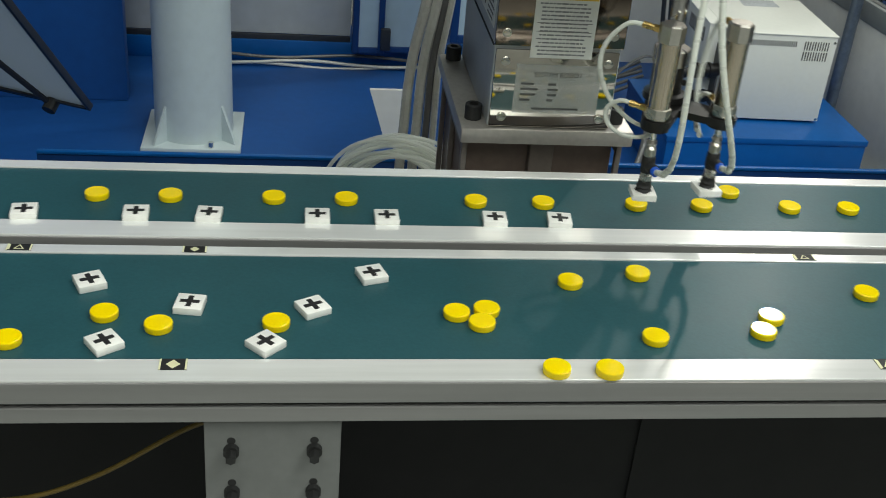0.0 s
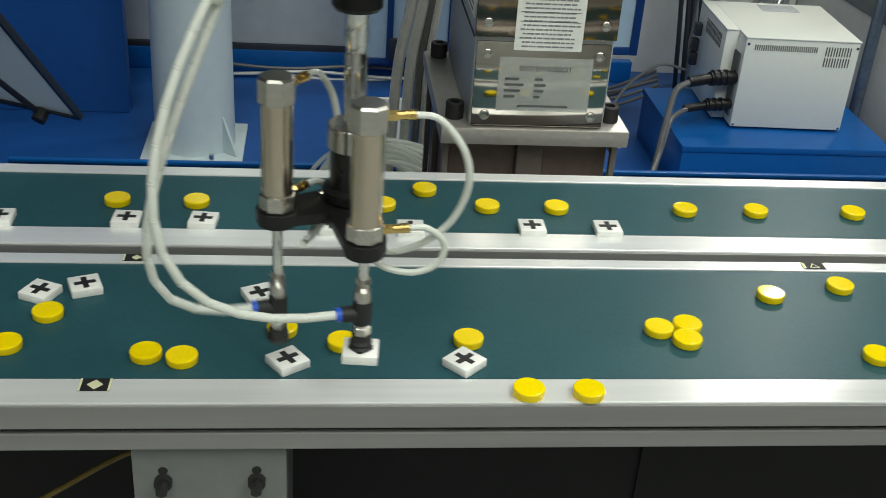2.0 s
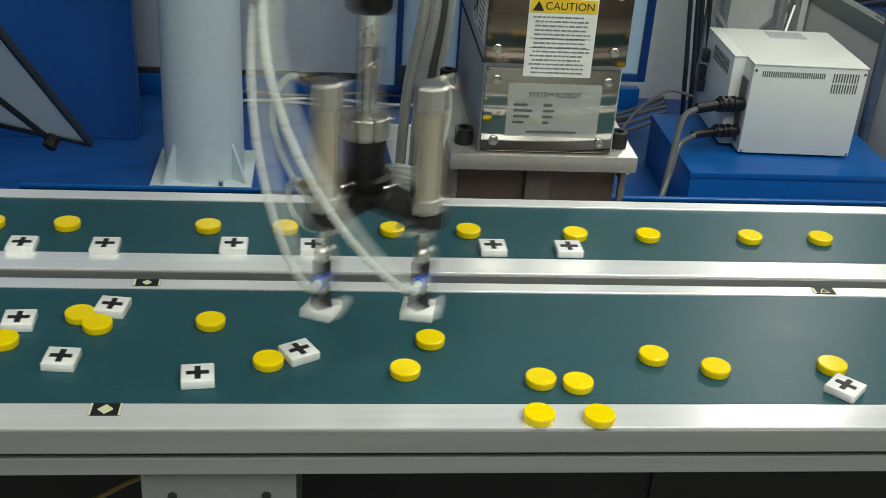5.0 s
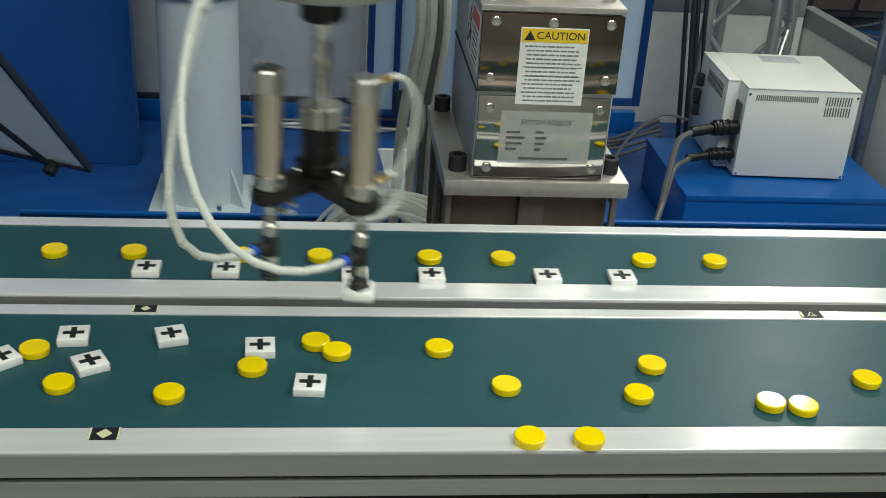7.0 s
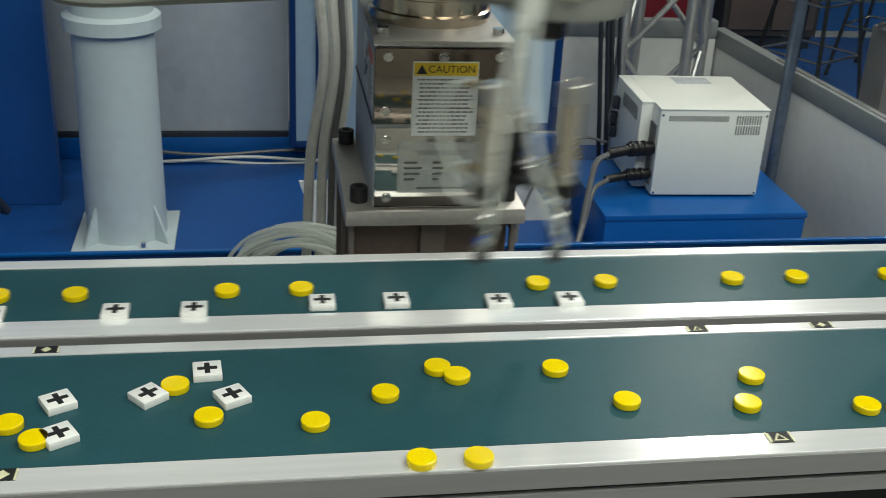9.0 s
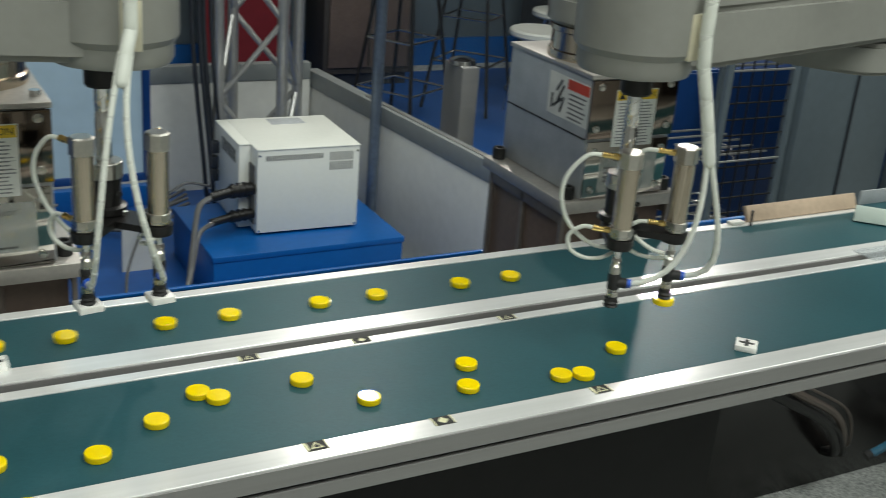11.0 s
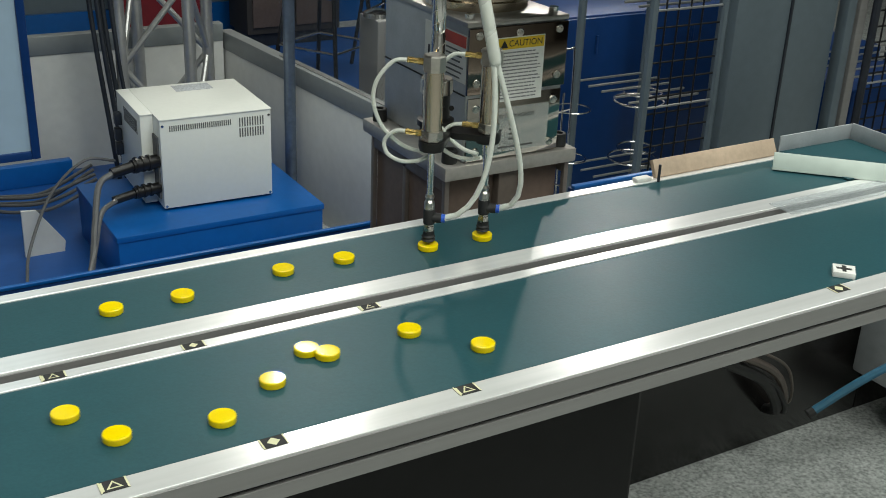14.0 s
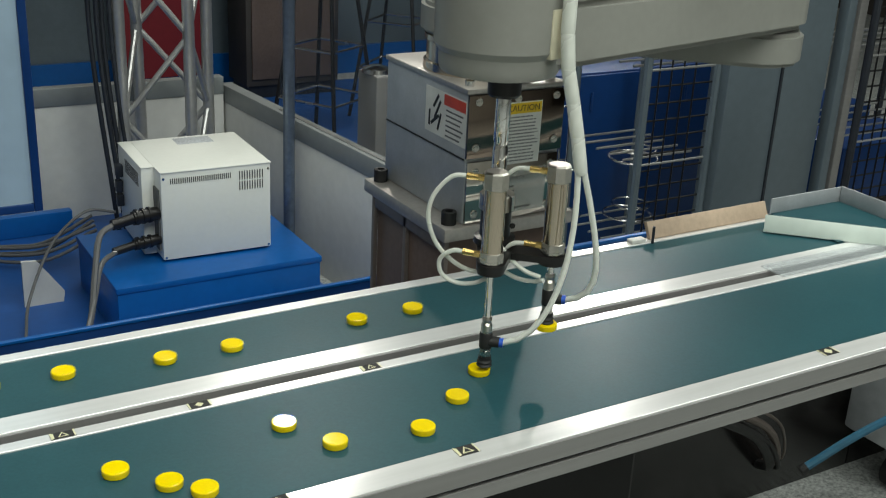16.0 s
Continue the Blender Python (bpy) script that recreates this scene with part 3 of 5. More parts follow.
def gripper(label, elbow, outs):
    """Origin on the robot's shaft, at the height of the raised suction cups."""
    g = thing("suction_gripper", label, "gripper", "suction grippers")

    def gpart(name, bm, mat, parent, label="", smooth=28):
        for v in bm.verts:
            v.co.z *= 0.95
        return part(name, bm, mat, parent, label, smooth)

    bm = lathe(B(), [(0.0088, 0.15), (0.0088, 0.215), (0.0080, 0.217), (0.0080, 0.223), (0.0088, 0.225), (0.0088, 0.30), (0.0080, 0.302), (0.0080, 0.308), (0.0088, 0.31), (0.0088, 0.42)], 20)
    shaft = gpart("shaft", bm, CHROME, g, "chromed spline shaft")
    for turn in (0, math.pi):
        pts = [(0.0084 * math.cos(a * 0.6283 + turn), 0.0084 * math.sin(a * 0.6283 + turn), 0.16 + a * 0.0034) for a in range(76)]
        gpart("spiral_groove", tube(B(), pts, 0.0006, 5, 2), CAP_STEEL, shaft, "spiral groove")
    bm = lathe(B(), [(0.0195, 0.138), (0.0205, 0.139), (0.0205, 0.157), (0.0195, 0.158)], 28)
    gpart("clamp_collar", bm, CAP_STEEL, g, "split steel clamp collar")
    gpart("collar_slit", box(B(), 0.006, 0.0075, -0.0212, -0.010, 0.1385, 0.1582), DARK_SLOT, g, "", 0)
    gpart("flange", lathe(B(), [(0.024, 0.094), (0.024, 0.102), (0.018, 0.104), (0.018, 0.138)], 28), BLACK, g, "black flange block")
    bm = hull(B(), [(SIDE - SPAN / 2, -QUILL, 0.0165), (0, -0.004, 0.022)], 0.0835, 0.0925, 18)
    hull(bm, [(SIDE + SPAN / 2, -QUILL, 0.0165), (0, -0.004, 0.022)], 0.0837, 0.0923, 18)
    gpart("bracket", bm, BLACK, g, "black angled bracket plate")
    for x, y in ((-0.018, -0.014), (0.018, -0.014), (-0.016, 0.013), (0.016, 0.013)):
        gpart("screw", lathe(B(), [(0.0042, 0.0926), (0.0042, 0.0965), (0.003, 0.098)], 12, (x, y)), CHROME, g)
    for x in (-0.0, 0.012):
        gpart("screw", rod(B(), (x, -0.0175, 0.120), (x, -0.0195, 0.120), 0.0035, 10), BLACK, g)
    rods, cylinders = [], []
    d = Vector((math.cos(radians(elbow)), math.sin(radians(elbow)), 0))
    for side in (-1, 1):
        at = pose(SIDE + side * SPAN / 2, -QUILL, 0)
        c = gpart("air_cylinder", lathe(B(), [(0.0122, 0.105), (0.0122, 0.186)], 28), STEEL, g, "polished stainless air cylinder")
        gpart("end_cap", lathe(B(), [(0.0130, 0.0928), (0.0143, 0.0938), (0.0143, 0.1062), (0.0132, 0.107)], 8), CAP_STEEL, c)
        gpart("end_cap", lathe(B(), [(0.0132, 0.184), (0.0143, 0.185), (0.0143, 0.2035), (0.0120, 0.2055)], 8), CAP_STEEL, c)
        gpart("bush", lathe(B(), [(0.0155, 0.0795), (0.0155, 0.0835)], 20), BLACK, c)
        angle = radians(outs[0 if side < 0 else 1])
        out, across = Vector((math.cos(angle), math.sin(angle), 0)), Vector((-math.sin(angle), math.cos(angle), 0))
        for z in (0.195, 0.1005):
            a = Vector((0, 0, z)) + out * 0.013
            tip = out + Vector((0, 0, 0.06))
            bm = rod(B(), a, a + tip * 0.007, 0.0044, 6)
            rod(bm, a + tip * 0.007, a + tip * 0.013, 0.0036, 12)
            rod(bm, a + tip * 0.013, a + tip * 0.020, 0.0040, 12)
            gpart("brass_fitting", bm, BRASS, c, "brass hose fitting")
        for line in (((0.031, 0, 0.1962), (0.050, 0.002, 0.193), (0.069, 0.004, 0.168), (0.074, 0.002, 0.138), (0.065, -0.004, 0.106), (0.047, -0.010, 0.084), (0.028, -0.016, 0.072), (0.010, -0.022, 0.069)),
                     ((0.031, 0, 0.1017), (0.046, -0.002, 0.100), (0.060, -0.004, 0.086), (0.057, -0.004, 0.068), (0.040, -0.006, 0.058), (0.020, -0.012, 0.058), (0.006, -0.020, 0.064))):
            pts = [tuple(out * p - across * (side * q) + Vector((0, 0, z))) for p, q, z in line]
            gpart("air_hose", tube(B(), pts, 0.0027, 10), HOSE, c, "thin milky air hose")
        c.matrix_basis = at
        p = gpart("piston_rod", rod(B(), (0, 0, 0.052), (0, 0, 0.135), 0.0042, 14), CHROME, g, "chromed piston rod")
        gpart("joint", lathe(B(), [(0.0050, 0.066), (0.0062, 0.062), (0.0046, 0.058), (0.0066, 0.055), (0.0066, 0.042)], 14), CAP_STEEL, p)
        bm = lathe(B(), [(0.0070, 0.024), (0.0076, 0.026), (0.0076, 0.043), (0.0068, 0.045)], 16)
        rod(bm, (0, 0, 0.033), Vector((0, 0, 0.033)) + d * 0.016, 0.0066, 14)
        gpart("elbow_fitting", bm, RUBBER, p, "black push-in fitting")
        gpart("release_ring", rod(B(), Vector((0, 0, 0.033)) + d * 0.016, Vector((0, 0, 0.033)) + d * 0.0205, 0.0058, 14), BLUE_RING, p, "blue release ring")
        gpart("nut", lathe(B(), [(0.0064, 0.013), (0.0072, 0.014), (0.0072, 0.0205), (0.0058, 0.0215), (0.0058, 0.0245)], 6), CAP_STEEL, p)
        gpart("suction_cup", lathe(B(), [(0.0086, 0.0), (0.0092, 0.0012), (0.0074, 0.0035), (0.0090, 0.006), (0.0074, 0.0085), (0.0076, 0.013)], 20), RUBBER, p, "black bellows suction cup")
        p.matrix_basis = at
        rods.append(p)
        cylinders.append(c)
    return g, rods, cylinders


BASE_A, BASE_B = (0.203, 0.613, -0.005), (1.160, 0.586, 0.012)
robot_a, inner_a, outer_a = scara(BASE_A, "four-axis robot with mirror-polished base on a brown stand", -1, 0.036, 0.013, 0.011)
robot_b, inner_b, outer_b = scara(BASE_B, "four-axis robot with silver base beside the conveyor's end", 1, 0.002, 0.0, 0.0)
ELBOW_A, ELBOW_B = -98, -37
gripper_a, rods_a, cylinders_a = gripper("twin suction gripper with hoses hung to one side, carrying white tiles", ELBOW_A, (122, 75))
gripper_b, rods_b, cylinders_b = gripper("twin suction gripper with a white hose sleeve, carrying yellow discs", ELBOW_B, (142, 146))


# ---- background things ----
col = thing("round_column", "pale round steel column on the blue platform", "column", at=pose(-0.43, 2.50, DECK))
part("shaft", lathe(B(), [(0.121, 0.012), (0.117, 0.5), (0.117, 2.9)], 48), COLUMN_PAINT, col)
part("base_plate", box(B(), -0.15, 0.15, -0.15, 0.15, 0, 0.012, 0.002), COLUMN_PAINT, col)
part("collar", lathe(B(), [(0.118, 0.645), (0.138, 0.652), (0.138, 0.690), (0.118, 0.700)], 40), COLUMN_PAINT, col, "thicker welded collar")
for a in (-40, 50, 140, 230):
    bm = B()
    q = [bm.verts.new((x, y, z)) for y in (-0.004, 0.004) for x, z in ((0.11, 0.012), (0.175, 0.012), (0.118, 0.13))]
    for f in ((0, 1, 2), (5, 4, 3), (0, 3, 4, 1), (1, 4, 5, 2), (2, 5, 3, 0)):
        bm.faces.new([q[i] for i in f])
    part("gusset", bm, COLUMN_PAINT, col, "", 0, pose(0, 0, 0, 0, 0, a))
part("foot_bolt", rod(B(), (0.06, -0.135, 0.012), (0.06, -0.135, 0.03), 0.009, 8), CHROME, col)

single("blue_wall_panel", box(B(), -3.0, -0.665, 2.74, 2.80, DECK, 2.4, 0.004), BLUE_FLOOR, "large blue painted booth panel", "panel")
single("blue_low_panel", box(B(), -1.15, 1.10, 3.16, 3.20, DECK, -0.02, 0.003), BLUE, "low blue panel under the cable tray", "panel")
bp = thing("back_panel", "grey glossy back panel above a cable tray", "panel", at=pose(0, 3.18, 0))
part("sheet", box(B(), -1.15, 0.085, 0, 0.02, 0.0, 2.2, 0.002), PANEL_GREY, bp)
part("edge", box(B(), -1.15, 0.085, -0.012, 0.0, -0.045, 0.0, 0.002), FRAME_DARK, bp)
for i, (z, y) in enumerate(((-0.062, -0.03), (-0.080, -0.05), (-0.094, -0.045))):
    pts = [(-0.62 + 0.12 * k, 3.15 + y, z + 0.008 * math.sin(k * 1.3 + i * 2)) for k in range(12)]
    single("loose_cable", tube(B(), pts, 0.006, 8, 4), LIGHT_CABLE if i else GREY_CABLE, "grey cable lying along the back panel", "cable", "tray cables")


def framed_panel(x0, x1, y, z0, z1, label, inside=PANEL_BLUE, t=0.022, turn=0.0):
    p = thing("framed_panel", label, "panel", "framed panels", at=pose(x0, y, z0, 0, 0, turn))
    w, h = x1 - x0, z1 - z0
    part("sheet", box(B(), t, w - t, 0.008, 0.016, t, h - t), inside, p, "pale blue sheet", 0)
    for a in ((0, t, 0, h), (w - t, w, 0, h), (t, w - t, 0, t), (t, w - t, h - t, h)):
        part("frame_bar", box(B(), a[0], a[1], 0, 0.026, a[2], a[3], 0.002), FRAME_BLUE, p, "dark blue frame bar")
    return p


framed_panel(0.087, 0.42, 3.10, -0.03, 2.2, "pale blue panel in a dark blue frame behind the robot")
wide = framed_panel(0.308, 0.812, 2.15, 0.352, 2.2, "pale blue panel in a dark blue frame on a post")
part("post", box(B(), 0.004, 0.034, 0.003, 0.023, DECK - 0.352, -0.001, 0.002), FRAME_BLUE, wide)
part("catch", box(B(), 0.10, 0.135, -0.02, 0.0, 0.02, 0.10, 0.003), FRAME_DARK, framed_panel(0.087, 0.20, 3.055, -0.02, 2.1, "narrow blue-framed door panel with a dark catch"), "dark catch")

door = thing("open_hatch", "tilted smoky acrylic hatch with slim dark frame, propped open", "hatch", at=pose(-0.612, 1.80, 0.270, 37, 0, -26))
part("sheet", box(B(), -0.72, -0.010, 0, 0.006, 0.010, 0.9), SMOKY, door, "smoky blue-grey sheet", 0)
part("frame_bar", box(B(), -0.010, 0, -0.006, 0.012, 0, 0.9, 0.002), FRAME_DARK, door)
part("frame_bar", box(B(), -0.72, -0.010, -0.006, 0.012, 0, 0.010, 0.002), FRAME_DARK, door)
part("stay_bar", rod(B(), (-0.11, -0.012, 0.0), (-0.30, -0.012, 0.5), 0.008, 8), FRAME_DARK, door)
part("stay_knob", rod(B(), (-0.11, -0.03, 0.0), (-0.11, 0.0, 0.0), 0.017, 12), RUBBER, door)
part("bottom_hinge", rod(B(), (-0.72, 0.004, -0.012), (-0.10, 0.004, -0.006), 0.008, 8), FRAME_DARK, door)
post = thing("hatch_post", "dark post carrying the open hatch", "post", at=pose(-0.612 - 0.61, 1.80 + 0.297, DECK))
part("shaft", rod(B(), (0, 0, 0.01), (0, 0, 0.367), 0.014, 12), FRAME_DARK, post)
part("foot", box(B(), -0.05, 0.05, -0.05, 0.05, 0, 0.01, 0.002), FRAME_DARK, post)

# controller on its pedestal
ped = thing("blue_pedestal", "low blue pedestal under the robot controller", "pedestal")
part("carcass", box(B(), 1.004, 1.646, 2.189, 2.656, DECK, 0.052, 0.002), BLUE, ped)
part("top_board", box(B(), 1.0, 1.65, 2.185, 2.66, 0.0522, 0.072, 0.003), BLUE, ped, "blue top board")
ctl = thing("robot_controller", "ivory metal robot controller box with vent slots", "controller", at=pose(1.185, 2.325, 0.076, 0, 0, -2))
CW, CD, CH = 0.345, 0.36, 0.285
part("body", box(B(), 0, CW, 0, CD, 0.004, CH - 0.004, 0.003), BOX_PAINT, ctl)
bm = box(B(), -0.001, CW + 0.002, -0.002, CD, CH - 0.004, CH, 0.001)
box(bm, -0.041, -0.0015, 0.068, CD, CH - 0.004, CH, 0.001)
part("lid", bm, BOX_PAINT, ctl, "ivory lid")
part("side_bay", box(B(), -0.040, -0.0005, 0.07, CD, 0.004, CH - 0.0045, 0.002), BOX_PAINT, ctl)
part("bay_recess", box(B(), -0.006, -0.0008, 0.02, 0.0695, 0.03, CH - 0.06), VENT, ctl, "dark connector recess", 0)
side_vent = part("side_vent_slot", box(B(), -0.0412, -0.0400, -0.0025, 0.0025, -0.022, 0.022), VENT, ctl, "", 0, pose(0, 0.11, CH - 0.05))
for i in range(1, 14):
    again(side_vent, ctl, pose(0, 0.11 + 0.012 * i, CH - 0.05))
vent = part("vent_slot", box(B(), -0.0017, 0.0017, -0.0012, 0, -0.0085, 0.0085), VENT, ctl, "", 0, pose(0.03, 0, CH - 0.030))
for i in range(1, 30):
    again(vent, ctl, pose(0.03 + i * 0.0064, 0, CH - 0.030))
big = part("vent_slot_long", box(B(), -0.0018, 0.0018, -0.0012, 0, -0.014, 0.014), VENT, ctl, "", 0, pose(0.245, 0, CH - 0.034))
for i in range(10):
    for k in range(2):
        if i or k:
            again(big, ctl, pose(0.245 + i * 0.0082, 0, CH - 0.034 - k * 0.033))
for x, z in ((0.008, 0.012), (CW - 0.008, 0.012), (0.008, CH - 0.02), (CW - 0.008, CH - 0.02)):
    part("case_screw", rod(B(), (x, -0.002, z), (x, 0.0, z), 0.004, 10), CHROME, ctl)
part("lid_sticker", box(B(), 0.13, 0.25, CD - 0.09, CD - 0.02, CH, CH + 0.0006), material("faded_sticker", (0.42, 0.44, 0.46), 0.5, 0, 150, 0.3), ctl, "faded grey sticker", 0)
for i, z in enumerate((0.150, 0.065)):
    bm = rod(B(), (-0.004, 0.03, z), (-0.085, 0.012, z - 0.002), 0.021 - 0.004 * i, 16)
    rod(bm, (-0.085, 0.012, z - 0.002), (-0.150, -0.002, z - 0.010), 0.016 - 0.003 * i, 16)
    for k in range(3):
        rod(bm, (-0.03 - 0.020 * k, 0.024 - 0.004 * k, z), (-0.037 - 0.020 * k, 0.023 - 0.004 * k, z), 0.0245 - 0.004 * i, 16)
    part("connector", bm, BLACK, ctl, "black round cable connector")
for y, z in ((0.315, 0.205), (0.325, 0.150), (0.320, 0.105)):
    part("side_plug", box(B(), -0.062, -0.0405, y - 0.014, y + 0.014, z - 0.020, z + 0.020, 0.003), FRAME_DARK, ctl, "dark side plug")
single("controller_cable", tube(B(), [(1.04, 2.328, 0.217), (0.99, 2.30, 0.195), (0.955, 2.24, 0.10), (0.92, 2.17, 0.0), (0.86, 2.08, -0.06), (0.78, 1.95, -0.085)], 0.0095), GREY_CABLE, "thick grey cable from the controller's connector", "cable", "controller cables")
single("controller_cable", tube(B(), [(1.04, 2.323, 0.132), (0.985, 2.28, 0.115), (0.94, 2.20, 0.04), (0.88, 2.10, -0.04), (0.80, 1.97, -0.086)], 0.0080), GREY_CABLE, "thick grey cable from the controller's connector", "cable", "controller cables")
single("controller_cable", tube(B(), [(1.12, 2.62, 0.15), (1.02, 2.60, 0.17), (0.90, 2.54, 0.10), (0.80, 2.42, -0.02), (0.76, 2.30, -0.085)], 0.0048), GREY_CABLE, "thin grey cable behind the controller", "cable", "controller cables")
for i in range(5):
    z = -0.08 + 0.014 * (i % 3)
    single("floor_cable", tube(B(), [(1.10, 2.78 + 0.02 * i, 0.02 + 0.01 * i), (0.95, 2.80 + 0.03 * i, z + 0.03), (0.84, 2.86 + 0.03 * i, z + 0.01), (0.75, 2.96 + 0.02 * i, z)], 0.006), GREY_CABLE, "grey cable lying on the platform floor", "cable", "floor cables")
wedge = B()
q = [wedge.verts.new((x, y, z)) for y in (0, 0.012) for x, z in ((0.05, 0), (0.10, 0), (0.095, 0.16), (0, 0.16))]
for f in ((0, 1, 2, 3), (7, 6, 5, 4), (0, 4, 5, 1), (1, 5, 6, 2), (2, 6, 7, 3), (3, 7, 4, 0)):
    wedge.faces.new([q[i] for i in f])
single("white_gusset", wedge, WALL_WHITE, "white triangular bracket standing on the platform", "bracket", "white brackets", m=pose(0.085, 2.05, 0.085), smooth=0)
single("white_gusset_post", box(B(), 0.160, 0.185, 2.05, 2.062, DECK, 0.085), WALL_WHITE, "thin white post under the bracket", "bracket")
wedge = B()
q = [wedge.verts.new((x, y, z)) for y in (0, 0.012) for x, z in ((0.006, 0), (0.125, 0), (0.130, 0.035), (0.052, 0.148), (0.008, 0.152))]
for f in ((0, 1, 2, 3, 4), (9, 8, 7, 6, 5), (0, 5, 6, 1), (1, 6, 7, 2), (2, 7, 8, 3), (3, 8, 9, 4), (4, 9, 5, 0)):
    wedge.faces.new([q[i] for i in f])
single("white_gusset", wedge, WALL_WHITE, "white triangular bracket standing on the platform", "bracket", "white brackets", m=pose(0.800, 2.55, DECK), smooth=0)

# hoses behind the first robot
for i, (dx, r, mat) in enumerate(((0, 0.0085, LIGHT_CABLE), (0.024, 0.0085, LIGHT_CABLE), (0.042, 0.006, GREY_CABLE), (0.056, 0.006, LIGHT_CABLE))):
    single("conduit", tube(B(), [(0.10 + dx, 0.80, 1.14), (0.075 + dx * 0.8, 0.86, 1.06), (0.085 + dx * 0.7, 0.88, 0.90), (0.066 + dx * 0.8, 0.89, 0.76), (0.060 + dx * 0.9, 0.90, 0.62), (0.05 + dx, 0.92, 0.30), (0.05 + dx, 1.0, DECK + 0.01)], r), mat, "grey conduit running down behind the robot", "conduit", "robot conduits")
coil = thing("tubing_coil", "coil of clear plastic air tubing", "tubing coil", at=pose(0.040, 0.76, 0.575))
for i in range(15):
    r = 0.066 + 0.0125 * (i % 4) + 0.0022 * (i % 3)
    lean = 0.010 * math.sin(2.1 * i)
    pts = [((r + 0.006 * math.sin(2 * a + 1.7 * i)) * math.cos(a) + lean, 0.012 * (i % 5) + 0.02 * math.sin(a + i), 0.80 * (r + 0.004 * math.sin(a + 2.3 * i)) * math.sin(a) + 0.012) for a in [2 * math.pi * k / 14 for k in range(15)]]
    part("winding", tube(B(), pts, 0.0034, 8, 3), CLEAR_TUBE, coil, "")
single("coil_shelf", box(B(), -0.09, 0.15, 0.70, 0.84, 0.47, 0.487), STAND_BROWN, "dark shelf under the tubing coil", "shelf")
single("coil_shelf_post", box(B(), 0.02, 0.05, 0.76, 0.79, DECK, 0.47), STAND_BROWN, "dark post carrying the coil shelf", "post")

# post, truss and clear screen on the partition
single("steel_post", rod(B(), (1.725, 2.625, DECK), (1.725, 2.625, 2.6), 0.020, 20), material("blue_steel_tube", (0.16, 0.20, 0.26), 0.3, 0.7, 60), "slim blue-grey steel post", "post")
tr = thing("truss_tower", "aluminium exhibition truss tower with diagonal braces", "truss", at=pose(1.40, 3.08, DECK))
chords = ((-0.13, -0.06), (0.10, -0.10), (0.22, 0.06), (-0.02, 0.12))
for x, y in chords:
    part("chord", rod(B(), (x, y, 0), (x, y, 2.8), 0.021, 16), TRUSS, tr, "round chord tube")
for k in range(9):
    for i in range(4):
        a, b = chords[i], chords[(i + 1) % 4]
        z = 0.15 + 0.29 * k
        if k % 2 == i % 2:
            a, b = b, a
        part("brace", rod(B(), (*a, z), (*b, z + 0.29), 0.011, 10), TRUSS, tr, "diagonal brace")
for k in range(4):
    x, y = -0.215 + 0.022 * k, -0.05 - 0.018 * (k % 2)
    part("dark_cable", tube(B(), [(x, y, 2.6), (x + 0.012 * (k % 3), y - 0.02, 1.6), (x - 0.012, y, 0.8), (x + 0.03, y - 0.01, 0.2), (x + 0.05, y, 0.01)], 0.0085), FRAME_DARK, tr, "dark cable run")
d = ENDW - CORNER
scr = thing("clear_screen", "clear acrylic screen standing on the partition", "screen", at=Matrix.Translation(CORNER) @ Matrix.Rotation(math.atan2(d.y, d.x), 4, "Z"))
for a, b in ((0.46, 0.98), (0.99, d.length)):
    pane = part("pane", box(B(), a, b, 0.018, 0.024, 0.372, 1.9), ACRYLIC, scr, "clear acrylic pane", 0)
    pane.visible_shadow = False
part("foot_rail", box(B(), 0.46, d.length, 0.012, 0.030, 0.3655, 0.374, 0.001), TRUSS, scr)

# the hall behind
single("red_banner", box(B(), 1.78, 2.28, 5.0, 5.03, 0.0, 2.4, 0.004), DARK_RED, "dark red banner in the hall", "banner")
single("far_booth_wall", box(B(), 1.0, 6.4, 5.42, 5.5, FLOOR, 2.6), CAB_GREY, "dim blue-grey booth wall in the hall", "booth wall")
single("far_skirting", box(B(), 1.0, 6.4, 5.39, 5.415, FLOOR, 0.02), BLUE, "blue skirting along the far booth wall", "skirting")


def display_case(x0, x1, y0, y1, top, label):
    c = thing("display_case", label, "display case", "display cases", at=pose(x0, y0, FLOOR))
    w, d, h = x1 - x0, y1 - y0, top - FLOOR
    part("body", box(B(), 0, w, 0.02, d, 0.08, h - 0.04, 0.006), DARK_HALL, c)
    part("plinth", box(B(), 0.02, w - 0.02, 0.04, d - 0.02, 0, 0.0795), FRAME_DARK, c)
    part("cornice", box(B(), -0.015, w + 0.015, 0.0, d + 0.01, h - 0.0395, h, 0.005), DARK_HALL, c)
    for a, b in ((0.03, w / 2 - 0.006), (w / 2 + 0.006, w - 0.03)):
        part("front_panel", box(B(), a, b, 0.006, 0.0195, 0.12, h - 0.08, 0.003), STAND_BROWN, c, "brown front panel")


display_case(2.45, 3.0, 4.9, 5.2, 1.6, "dark brown display case in the hall")
display_case(3.9, 4.5, 4.6, 5.2, 1.3, "low dark brown display case in the hall")
single("far_blue_mat", box(B(), 1.9, 5.6, 2.4, 5.2, FLOOR, FLOOR + 0.01), BLUE_FLOOR, "blue floor mat in the next booth", "mat")


